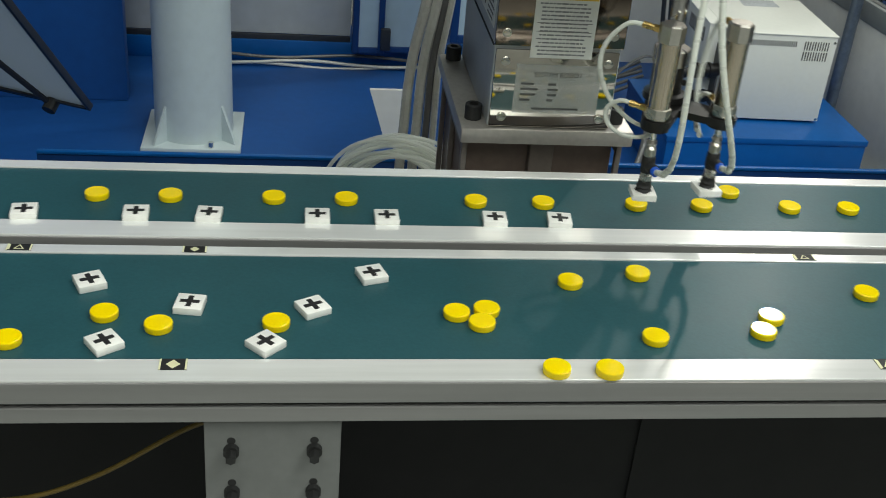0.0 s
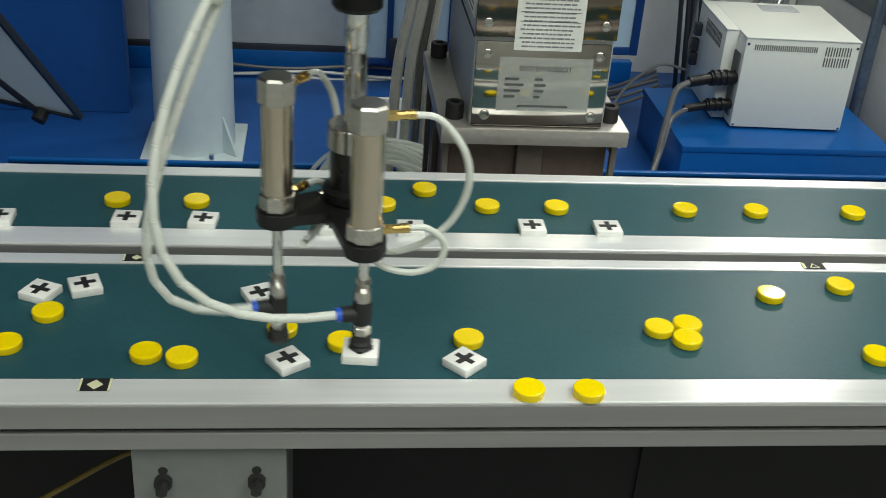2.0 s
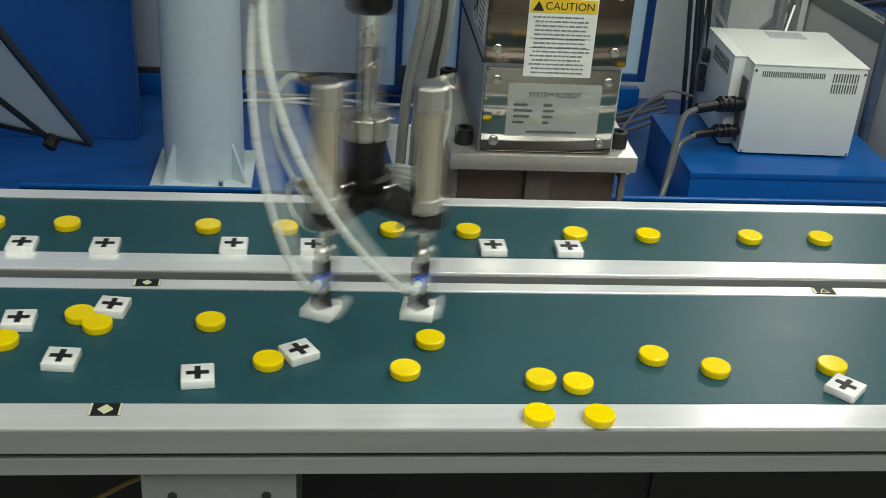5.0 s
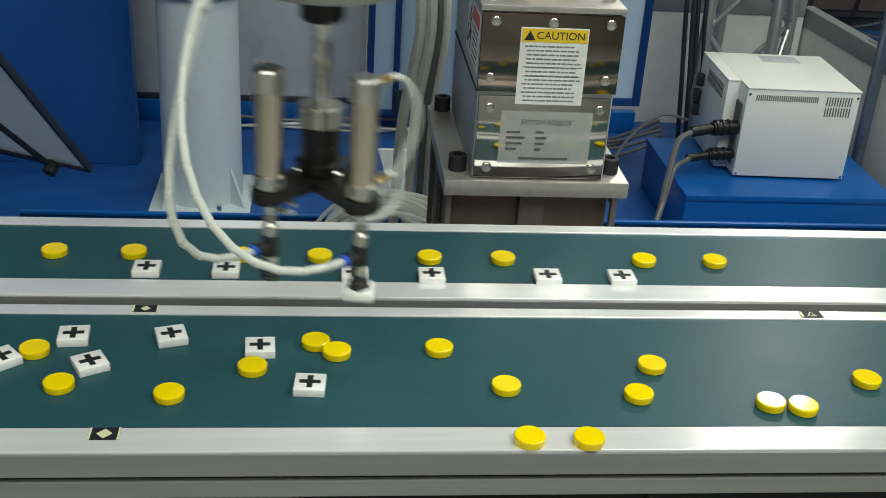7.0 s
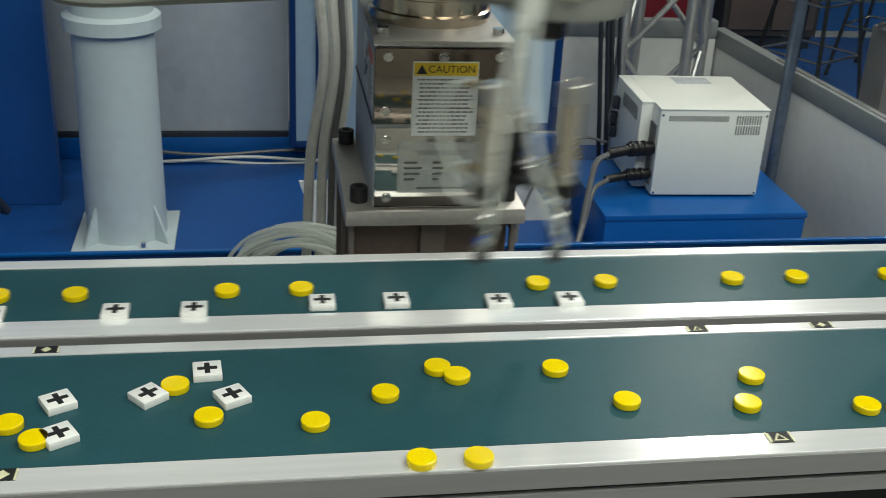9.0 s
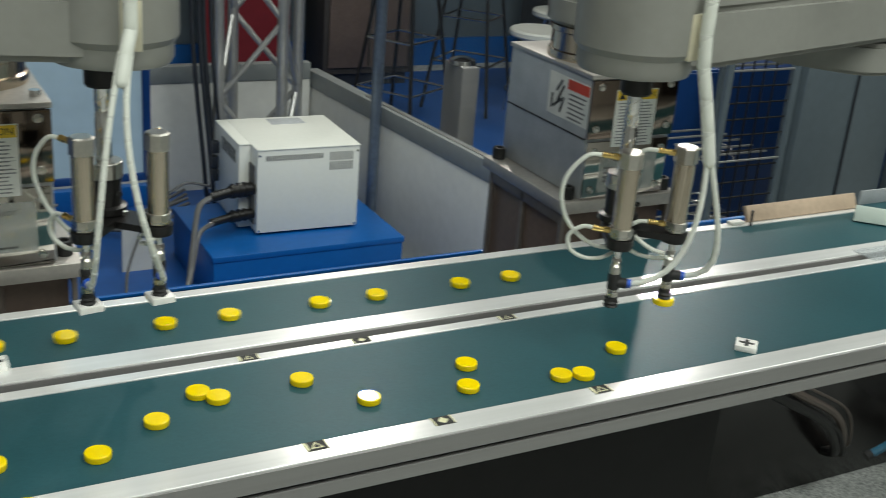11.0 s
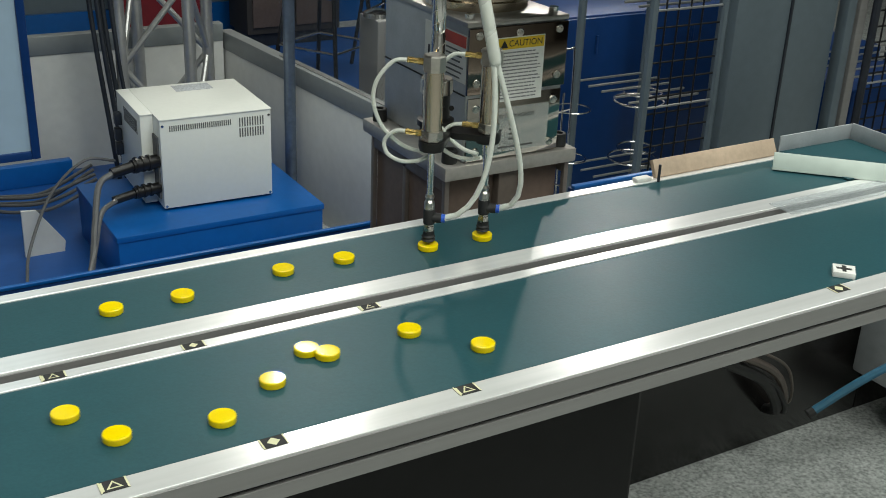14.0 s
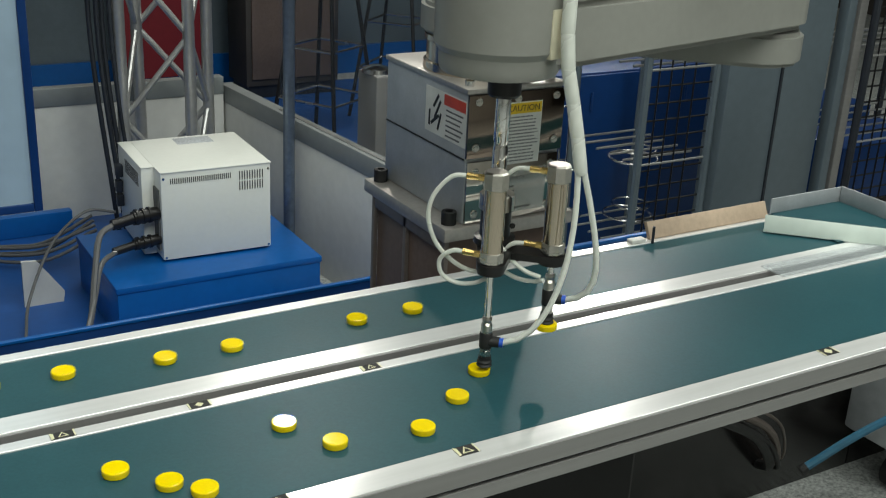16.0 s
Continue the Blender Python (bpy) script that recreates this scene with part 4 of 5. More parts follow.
def stool(x, y):
    s = thing("wire_stool", "chromed wire stool with a round pale seat", "stool", "wire stools", at=pose(x, y, FLOOR + 0.01))
    part("seat", lathe(B(), [(0.16, 0.44), (0.17, 0.45), (0.17, 0.47), (0.16, 0.48)], 28), BOX_PAINT, s)
    for a in range(4):
        c, q = math.cos(a * 1.571 + 0.4), math.sin(a * 1.571 + 0.4)
        part("leg", rod(B(), (0.20 * c, 0.20 * q, 0), (0.10 * c, 0.10 * q, 0.44), 0.010, 8), BRIGHT_WIRE, s)
    part("foot_ring", tube(B(), [(0.165 * math.cos(a * 0.5236), 0.165 * math.sin(a * 0.5236), 0.15) for a in range(13)], 0.006), BRIGHT_WIRE, s)
    return s


for x, y in ((3.35, 4.1), (3.8, 4.6)):
    stool(x, y)

def chair(x, y, turn):
    c = thing("bar_stool", "black tubular bar stool in the next booth", "stool", "hall stools", at=pose(x, y, FLOOR + 0.01, 0, 0, turn))
    part("seat", lathe(B(), [(0.15, 0.74), (0.16, 0.75), (0.16, 0.775), (0.15, 0.785)], 24), DARK_HALL, c)
    for a, b in ((-1, -1), (1, -1), (1, 1), (-1, 1)):
        part("leg", rod(B(), (a * 0.19, b * 0.19, 0), (a * 0.10, b * 0.10, 0.74), 0.010, 8), WIRE, c)
    for z, r in ((0.26, 0.158), (0.50, 0.129)):
        for k in range(4):
            p, q = ((-1, -1), (1, -1), (1, 1), (-1, 1))[k], ((1, -1), (1, 1), (-1, 1), (-1, -1))[k]
            part("foot_bar", rod(B(), (p[0] * r, p[1] * r, z), (q[0] * r, q[1] * r, z), 0.007, 8), BRIGHT_WIRE, c)
    return c


for x, y, turn in ((2.45, 3.9, 30), (3.1, 4.4, -50)):
    chair(x, y, turn)

grey_case = thing("grey_case", "grey metal switch case on a stand beyond the screen", "case", at=pose(1.99, 2.50, FLOOR))
part("case", box(B(), -0.034, 0.034, -0.07, 0.07, 0.42, 0.72, 0.006), ALU_SIDE, grey_case)
part("case_cap", lathe(B(), [(0.05, 0.72), (0.046, 0.735), (0.02, 0.745)], 18), CHROME, grey_case)
for x, y in ((-0.08, -0.1), (0.16, -0.1), (0, 0.18)):
    part("leg", rod(B(), (x, y, 0), (0, 0, 0.44), 0.012, 8), BRIGHT_WIRE, grey_case)


def cabinet(x0, x1, y0, y1, label):
    c = thing("tall_cabinet", label, "cabinet", "tall cabinets", at=pose(x0, y0, FLOOR))
    part("body", box(B(), 0, x1 - x0, 0, y1 - y0, 0.03, 1.62, 0.006), CAB_GREY, c)
    part("plinth", box(B(), 0.01, x1 - x0 - 0.01, 0.01, y1 - y0, 0, 0.03), FRAME_DARK, c)
    part("edge_strip", box(B(), (x1 - x0) * 0.505, (x1 - x0) * 0.525, -0.006, -0.0005, 0.03, 1.62), FRAME_DARK, c, "dark joint strip", 0)
    return c


cabinet(2.635, 3.05, 1.52, 1.60, "tall blue-grey cabinet column")
for x, paint in ((3.075, CAB_GREY), (3.125, ALU_SIDE)):
    single("aluminium_upright", box(B(), x, x + 0.035, 1.50, 1.54, FLOOR, 1.5, 0.004), paint, "slim grey profile upright post", "upright", "uprights")


def mesh_rack(x, y, w, depth, label):
    k = thing("wire_rack", label, "rack", "wire racks", at=pose(x, y, FLOOR))
    for a in (0, w):
        for b in (0, depth):
            part("upright", rod(B(), (a, b, 0), (a, b, 1.60), 0.013, 8), FRAME_DARK if x > 3 else CAB_GREY, k)
    bm = B()
    for i in range(1, int(w / 0.045)):
        rod(bm, (i * 0.045, 0, 0.1), (i * 0.045, 0, 1.57), 0.0031, 5)
    for i in range(1, 30):
        rod(bm, (0, 0.004, 0.05 * i + 0.05), (w, 0.004, 0.05 * i + 0.05), 0.0031, 5)
    part("mesh_panel", bm, WIRE, k, "black wire mesh")
    for z in (0.35, 0.62, 0.90, 1.18):
        for i in range(6):
            part("shelf_wire", rod(B(), (0, depth * i / 5, z), (w, depth * i / 5, z), 0.004, 6), TRUSS, k, "thin steel shelf wire")
    if x > 3:
        part("stored_box", box(B(), 0.04, w - 0.04, 0.06, depth - 0.04, 0.36, 0.58, 0.01), BLUE_DARKENED, k, "blue stored box")
    else:
        for z in (0.42, 0.60):
            for cx, cy, rad in ((w * 0.35, depth * 0.4, 0.075), (w * 0.62, depth * 0.62, 0.06)):
                part("wire_basket", tube(B(), [(cx + rad * math.cos(q * 0.5236), cy + rad * math.sin(q * 0.5236), z) for q in range(13)], 0.0032, 6, 3), BRIGHT_WIRE, k, "chromed wire basket ring")
    return k


mesh_rack(2.36, 1.56, 0.265, 0.32, "black wire mesh rack with blue boxes")
mesh_rack(3.20, 1.50, 0.55, 0.35, "black wire mesh rack with chromed shelves")


def blue_cabinet(x0, x1, y0, y1, top, label):
    c = thing("blue_cabinet", label, "cabinet", "blue cabinets", at=pose(x0, y0, FLOOR))
    w, d, h = x1 - x0, y1 - y0, top - FLOOR
    part("body", box(B(), 0, w, 0.014, d, 0.04, h, 0.004), BLUE_DARKENED, c)
    part("plinth", box(B(), 0.01, w - 0.01, 0.03, d - 0.01, 0, 0.04), FRAME_DARK, c)
    for a, b in ((0.003, w / 2 - 0.002), (w / 2 + 0.002, w - 0.003)):
        door = part("door", box(B(), a, b, 0, 0.0135, 0.045, h - 0.006, 0.002), BLUE_DARKENED, c)
        part("handle", rod(B(), ((a + b) / 2, -0.008, h - 0.12), ((a + b) / 2, -0.008, h - 0.06), 0.004, 8), BLUE_DARKENED, door)


blue_cabinet(2.30, 3.10, 1.98, 2.25, 0.64, "wide blue cabinet beyond the partition")
blue_cabinet(3.14, 3.9, 2.0, 2.3, 0.42, "blue cabinet behind the mesh rack")
stand = thing("wire_stand", "bent chromed wire stand before the blue cabinet", "wire stand", at=pose(2.14, 1.84, FLOOR))
part("bow", tube(B(), [(0, 0, 0), (0, 0, 0.35), (0.003, 0, 0.70), (0.02, -0.01, 0.735), (0.13, -0.03, 0.745), (0.148, -0.035, 0.71), (0.15, -0.035, 0.35), (0.15, -0.035, 0)], 0.0032), BRIGHT_WIRE, stand)
for z, tilt in ((0.18, 0.03), (0.36, -0.05), (0.52, 0.04)):
    part("cross_wire", rod(B(), (0, 0, z), (0.15, -0.035, z + tilt), 0.0028, 8), BRIGHT_WIRE, stand)
    part("basket_ring", tube(B(), [(0.20 + 0.055 * math.cos(k * 0.5236), 0.02 + 0.055 * math.sin(k * 0.5236), z + 0.02) for k in range(13)], 0.0025, 6, 3), BRIGHT_WIRE, stand)
part("spine", rod(B(), (0.15, 0.005, 0.0), (0.15, 0.005, 0.60), 0.003, 8), BRIGHT_WIRE, stand)

# things under the line's end
for dx, dz, rad, paint, label in ((0, 0, 0.013, RUBBER, "black hose drooping into the skirt panel"), (0.035, 0.012, 0.010, STAND_GREY, "brownish hose drooping into the skirt panel"), (0.07, 0.02, 0.0035, STAND_GREY, "thin brownish hose drooping into the skirt panel"), (0.05, -0.03, 0.006, RUBBER, "thin black hose drooping into the skirt panel")):
    single("drooping_hose", tube(B(), [(1.60 + dx, 0.735, 0.34 + dz), (1.76 + dx, 0.715, 0.275 + dz), (1.914 + dx, 0.70, 0.195 + dz), (2.036 + dx, 0.70, 0.125 + dz), (2.110 + dx * 0.8, 0.715, 0.055 + dz), (2.165 + dx * 0.6, 0.745, -0.02 + dz * 0.5), (2.195 + dx * 0.4, 0.81, -0.06)], rad), paint, label, "hose", "drooping hoses")
trolley = thing("trolley", "low trolley with teal push tube and grey box", "trolley", at=pose(2.40, 0.52, FLOOR))
part("box", box(B(), 0.06, 0.52, 0.10, 0.26, 0.145, 0.44, 0.008), SIDE_PAINT, trolley, "grey box")
part("push_tube", tube(B(), [(-0.27, 0.10, 0.20), (-0.15, 0.07, 0.27), (-0.02, 0.03, 0.34), (0.2, -0.02, 0.46)], 0.010), CYAN_TUBE, trolley, "teal tube")
part("tube_end", rod(B(), (-0.275, 0.10, 0.197), (-0.262, 0.097, 0.205), 0.013, 12), RUBBER, trolley)
for x, y in ((0.16, 0.15), (0.46, 0.15), (0.30, 0.22)):
    part("castor", rod(B(), (x, y - 0.02, 0.045), (x, y + 0.02, 0.045), 0.045, 18), RUBBER, trolley)
    part("castor_fork", box(B(), x - 0.015, x + 0.015, y - 0.03, y + 0.03, 0.085, 0.146), FRAME_DARK, trolley)


# ---- workpieces ----
DISC_R, DISC_H, TILE, TILE_H = 0.01335, 0.0078, 0.0137, 0.0078
ON_BELT = TOP - 0.0015
disc_mesh = mesh_of("yellow_disc", lathe(B(), [(DISC_R - 0.0016, 0), (DISC_R - 0.0004, 0.0006), (DISC_R, 0.0018), (DISC_R, DISC_H - 0.0013), (DISC_R - 0.0004, DISC_H - 0.0004), (DISC_R - 0.0013, DISC_H), (0.002, DISC_H)], 32), YELLOW, 20)
tile_mesh = mesh_of("tile_body", box(B(), -TILE, TILE, -TILE, TILE, 0, TILE_H, 0.0009), WHITE_PLASTIC)
bm = box(B(), -0.0095, 0.0095, -0.0026, 0.0026, TILE_H - 0.001, TILE_H + 0.0003)
box(bm, -0.0026, 0.0026, -0.0095, 0.0095, TILE_H - 0.001, TILE_H + 0.00032)
cross_mesh = mesh_of("cross", bm, BLACK_INK, 0)


def disc(x, y, label="round yellow plastic disc lying on the belt"):
    ob = tagged(new("yellow_disc", disc_mesh), label, "disc", "yellow discs")
    ob.matrix_basis = pose(x, y, ON_BELT)
    return ob


def tile(x, y, turn=0.0, label="square white plastic tile with a black cross"):
    ob = tagged(new("cross_tile", tile_mesh), label, "tile", "cross tiles")
    ob.matrix_basis = pose(x, y, ON_BELT, 0, 0, turn)
    c = new("cross", cross_mesh)
    c.parent = ob
    tagged(c, "black cross")
    return ob


for x, y in ((0.12, -0.0125), (0.17, -0.014)):
    rest = disc(x, y, "round yellow plastic disc resting on the front rail")
    rest.location.z = TOP


# ---- motions ----
FRONT_SPEED, REAR_SPEED, END = 0.1078, -0.1756, 16.0


def cycle(picks, place, px, py):
    """Rows of a gripper for one round: picks of (seconds, cup, x, y), then the place where both cups let go."""
    rows = []
    for t, cup, x, y in picks:
        mx = x - cup * SPAN / 2
        ext = (0.045, 0) if cup < 0 else (0, 0.045)
        rows += [(t - 0.1, mx, y, 0.862, 0, 0, 0), (t, mx, y, 0.856, 0, *ext), (t + 0.1, mx + 0.008, y + 0.01, 0.864, 0, 0, 0)]
    return rows + [(place - 0.15, px, py, 0.864, 0, 0, 0), (place, px, py, 0.858, 0, 0.047, 0.047), (place + 0.1, px, py, 0.858, 0, 0.046, 0.046), (place + 0.2, px, py, 0.867, 0, 0, 0)]


def shaft_at(x, y, yaw):
    """The shaft's place for a middle of the cups and a turn."""
    c, s = math.cos(radians(yaw)), math.sin(radians(yaw))
    return x - SIDE * c - QUILL * s, y - SIDE * s + QUILL * c


def arm_rows(rows, base, bend):
    inner, outer = [], []
    for t, x, y, z, yaw, *_ in rows:
        sx, sy = shaft_at(x, y, yaw)
        sx, sy = sx - base[0], sy - base[1]
        dist = min(math.hypot(sx, sy), L1 + L2 - 0.002)
        a = math.atan2(sy, sx)
        s = bend * math.acos(max(-1, min(1, (L1 * L1 + dist * dist - L2 * L2) / (2 * L1 * dist))))
        ex, ey = L1 * math.cos(a + s), L1 * math.sin(a + s)
        inner.append((t, pose(0, 0, 0, 0, 0, math.degrees(a + s))))
        outer.append((t, pose(ex, ey, 0, 0, 0, math.degrees(math.atan2(sy - ey, sx - ex)))))
    return inner, outer


def cup_at(row, cup):
    t, x, y, z, yaw, el, er = row
    c, s = math.cos(radians(yaw)) * SPAN / 2, math.sin(radians(yaw)) * SPAN / 2
    return x + cup * c, y + cup * s, z - (el if cup < 0 else er)


def flat(angle, x, y, z=0.0):
    """A point turned round the upright axis."""
    c, q = math.cos(radians(angle)), math.sin(radians(angle))
    return Vector((x * c - y * q, x * q + y * c, z))


def spaced(line, n):
    """n + 1 points at even steps along a line."""
    run = [0.0]
    for a, b in zip(line, line[1:]):
        run.append(run[-1] + (b - a).length)
    out, k = [], 0
    for i in range(n + 1):
        want = run[-1] * i / n
        while k < len(run) - 2 and run[k + 1] < want:
            k += 1
        out.append(line[k].lerp(line[k + 1], (want - run[k]) / max(run[k + 1] - run[k], 1e-9)))
    return out


def pull(yaw, eager):
    """Turn of the elbow fittings against the gripper as the hoses pull at them."""
    return yaw if yaw > 0 or not eager else -80 * (1 - math.exp(yaw / 16)) - yaw


def hose_lines(row, heading, side, elbow, sag, sweep, ahead, sway, bow, cut, reach_out):
    """Both vacuum hoses, from the elbows up to the arm's bracket, and the sleeve over them, in the gripper's space."""
    t, x, y, z, yaw, *reach = row
    top = flat(heading, ahead, side * 0.086, 1.180 - z)
    curves = []
    for k in (0, 1):
        d = flat(elbow + yaw + pull(yaw, sweep > 0), 1, 0)
        end = flat(yaw, SIDE + (-1, 1)[k] * SPAN / 2, -QUILL, 0.0314 - reach[k]) + d * 0.019
        start = top + flat(heading, 0.005 * (-1, 1)[k], 0)
        c1, c2 = start + Vector((-sway - 0.4 * sweep * k * max(0.0, -d.x), -bow, -sag)), end + d * (reach_out + sweep * (1 + 0.35 * k) * max(0.0, -d.x)) + Vector((0, -0.8 * bow, 0.014))
        curve = []
        for i in range(33):
            u = i / 32
            curve.append(end * (1 - u) ** 3 + c2 * 3 * u * (1 - u) ** 2 + c1 * 3 * u * u * (1 - u) + start * u ** 3)
        curves.append(curve)
    middle = [(a + b) / 2 for a, b in zip(*curves)]
    sleeve = middle[cut:] + [top + Vector((0, 0, 0.06)), top + flat(heading, -0.03, 0, 0.13)]
    back = lambda line, n: [flat(-yaw, p.x, p.y, p.z) for p in spaced(line, n)]
    return back(curves[0][:cut + 3], 14), back(curves[1][:cut + 3], 14), back(sleeve, 7)


def hang_hoses(grip, rows, outer, side, elbow, sag, sweep, ahead, sway, bow, cut, reach_out):
    """Hoses of short stiff pieces that bend at their joints as the gripper turns under the arm."""
    shapes = [hose_lines(r, math.degrees(m.to_euler().z), side, elbow, sag, sweep, ahead, sway, bow, cut, reach_out) for r, (t, m) in zip(rows, outer)]
    for h, (name, r, label) in enumerate((("vacuum_hose_piece", 0.0035, "milky white vacuum hose"), ("vacuum_hose_piece", 0.0035, "milky white vacuum hose"), ("sleeve_piece", 0.0076, "white sleeve over the hose bundle"))):
        for i in range(len(shapes[0][h]) - 1):
            half = max((s[h][i + 1] - s[h][i]).length for s in shapes) / 2
            ob = part(name, lathe(B(), [(r * 0.5, -half - r * 0.8), (r * 0.87, -half - r * 0.5), (r, -half), (r, half), (r * 0.87, half + r * 0.5), (r * 0.5, half + r * 0.8)], 12), HOSE, grip, label, 60)
            keys = []
            for s, row in zip(shapes, rows):
                a, b = s[h][i], s[h][i + 1]
                keys.append((row[0], Matrix.Translation((a + b) / 2) @ Vector((0, 0, 1)).rotation_difference(b - a).to_matrix().to_4x4()))
            walk(ob, keys)


def move_robot(rows, base, bend, grip, rods, cylinders, inner, outer):
    walk(grip, [(t, pose(*shaft_at(x, y, yaw), z, 0, 0, yaw)) for t, x, y, z, yaw, *_ in rows])
    for k in (0, 1):
        cx = SIDE + (-1, 1)[k] * SPAN / 2
        walk(rods[k], [(r[0], pose(cx, -QUILL, -r[5 + k], 0, 0, pull(r[4], bend < 0))) for r in rows])
        walk(cylinders[k], [(r[0], pose(cx, -QUILL, 0, 0, 0, r[4])) for r in rows])
    a, b = arm_rows(rows, base, bend)
    walk(inner, a)
    walk(outer, b)
    return b


def even(a, b):
    """Times from a to b close enough to keep an even speed."""
    mid = [a + (b - a) * i / max(1, round((b - a) / 0.5)) for i in range(1, max(1, round((b - a) / 0.5)))]
    return sorted({round(t, 3) for t in [a, a + 0.067, *mid, b - 0.067, b] if a <= t <= b})


def carry(ob, start, rows, pick, cup, place, turn, height):
    """A workpiece: along the front belt, up in the gripper, down and away on the rear belt."""
    keys = []
    if pick > 0:
        start = (start[0], start[1] + (0.0045 if height == TILE_H and turn else 0.0075))
        keys += [(t, pose(start[0] + FRONT_SPEED * t, start[1], ON_BELT, 0, 0, turn)) for t in even(0.0, pick)]
    spot = None
    for r in rows:
        if pick < r[0] <= place + 1e-6:
            x, y, z = cup_at(r, cup)
            left = (place - r[0]) / max(place - max(pick, 0), 0.01)
            z = max(z - height - 0.0003, ON_BELT)
            keys.append((r[0], pose(x, y, z, 0, 0, turn * left)))
            spot = (r[0], x, y)
    t, x, y = spot
    if t < END - 0.05:
        keys[-1] = (t, pose(x, y, ON_BELT))
        keys += [(u, pose(x + REAR_SPEED * (u - t), y, ON_BELT)) for u in even(t, END)[1:]]
    walk(ob, keys)


def ride(ob, x, y, speed, turn=0.0):
    y += 0.0075 if speed > 0 and turn == 0 else 0.0045
    walk(ob, [(t, pose(x + speed * t, y, ON_BELT, 0, 0, turn)) for t in even(0.0, END)])


def motions():
    # seconds, middle of the two cups x y z, turn, reach of either cup
    tool_a = [
        (0.0, 0.309, 0.271, 0.852, 10, 0, 0), (0.1, 0.311, 0.25, 0.852, 2, 0, 0), (0.2, 0.319, 0.269, 0.857, 0, 0.046, 0.046), (0.3, 0.32, 0.262, 0.859, -2, 0, 0),
        (0.4, 0.306, 0.26, 0.861, 3, 0, 0), (0.5, 0.015, 0.159, 0.862, 3, 0, 0), (0.6, -0.022, 0.138, 0.838, 4, 0, 0.031), (0.7, -0.016, 0.142, 0.857, 18, 0, 0),
        (0.8, 0.012, 0.111, 0.854, 16, 0, 0), (0.9, 0.029, 0.101, 0.855, 19, 0.043, 0), (1.0, 0.041, 0.127, 0.853, 20, 0, 0), (1.1, 0.276, 0.231, 0.853, 12, 0, 0),
        (1.2, 0.318, 0.276, 0.867, 1, 0, 0), (1.3, 0.304, 0.243, 0.860, 5, 0.025, 0.025), (1.4, 0.314, 0.275, 0.857, 0, 0.046, 0.046), (1.5, 0.302, 0.255, 0.861, -7, 0, 0),
        (1.6, -0.024, 0.117, 0.871, -14, 0, 0), (1.7, -0.084, 0.092, 0.865, 0, 0, 0.054), (1.8, -0.078, 0.08, 0.865, -16, 0, 0), (1.9, -0.066, 0.022, 0.862, -28, 0, 0),
        (2.0, -0.052, 0.002, 0.860, -36, 0.032, 0.008), (2.1, -0.031, 0.006, 0.853, -30, 0.042, 0), (2.2, 0.001, 0.065, 0.85, -30, 0, 0), (2.3, 0.294, 0.203, 0.855, -9, 0, 0),
        (2.4, 0.315, 0.274, 0.867, -3, 0, 0), (2.5, 0.317, 0.282, 0.857, -1, 0.046, 0.046), (2.6, 0.315, 0.28, 0.857, 0, 0.046, 0.046), (2.7, 0.321, 0.28, 0.866, -1, 0, 0),
        (2.8, 0.098, 0.233, 0.855, -23, 0, 0), (2.9, -0.041, 0.122, 0.856, 15, 0, 0), (3.0, -0.038, 0.118, 0.854, 18, 0, 0.043), (3.1, -0.027, 0.137, 0.872, 22, 0, 0),
        (3.2, -0.028, 0.139, 0.863, 21, 0, 0), (3.3, -0.029, 0.145, 0.864, 23, 0, 0), (3.4, -0.029, 0.143, 0.867, 24, 0, 0), (3.5, -0.062, 0.15, 0.864, 22, 0, 0),
        (3.6, -0.053, 0.156, 0.856, 21, 0.046, 0), (3.7, -0.052, 0.149, 0.864, 19, 0, 0), (3.8, 0.104, 0.192, 0.863, -9, 0, 0), (3.9, 0.309, 0.284, 0.868, 6, 0, 0),
        (4.0, 0.319, 0.285, 0.857, 0, 0.046, 0.046), (4.1, 0.316, 0.285, 0.857, 0, 0.046, 0.046), (4.2, 0.321, 0.3, 0.875, 3, 0, 0), (6.3, 0.32, 0.282, 0.868, -1, 0, 0),
        (6.4, 0.32, 0.283, 0.857, -1, 0.046, 0.046), (6.5, 0.313, 0.277, 0.857, 0, 0.046, 0.046), (6.6, 0.311, 0.271, 0.872, -8, 0, 0), (6.7, 0.054, 0.207, 0.859, -13, 0, 0),
        (6.8, -0.087, 0.15, 0.86, -14, 0, 0), (6.9, -0.089, 0.148, 0.876, 4, 0, 0.063), (7.0, -0.061, 0.126, 0.875, -12, 0, 0), (7.1, -0.019, 0.075, 0.865, -18, 0, 0),
        (7.2, -0.003, 0.06, 0.852, 0, 0.041, 0), (7.3, 0.008, 0.08, 0.854, 0, 0, 0), (7.4, 0.271, 0.226, 0.841, 5, 0, 0), (7.5, 0.317, 0.271, 0.862, 2, 0, 0),
        (7.6, 0.32, 0.279, 0.857, -1, 0.046, 0.046), (7.7, 0.321, 0.286, 0.857, 0, 0.046, 0.046), (7.8, 0.324, 0.28, 0.869, 0, 0, 0), (7.9, 0.044, 0.163, 0.873, -1, 0, 0),
        (8.0, -0.047, 0.101, 0.862, -15, 0, 0), (8.1, -0.03, 0.115, 0.858, -8, 0, 0.045), (8.2, -0.018, 0.154, 0.873, 3, 0, 0),
    ]
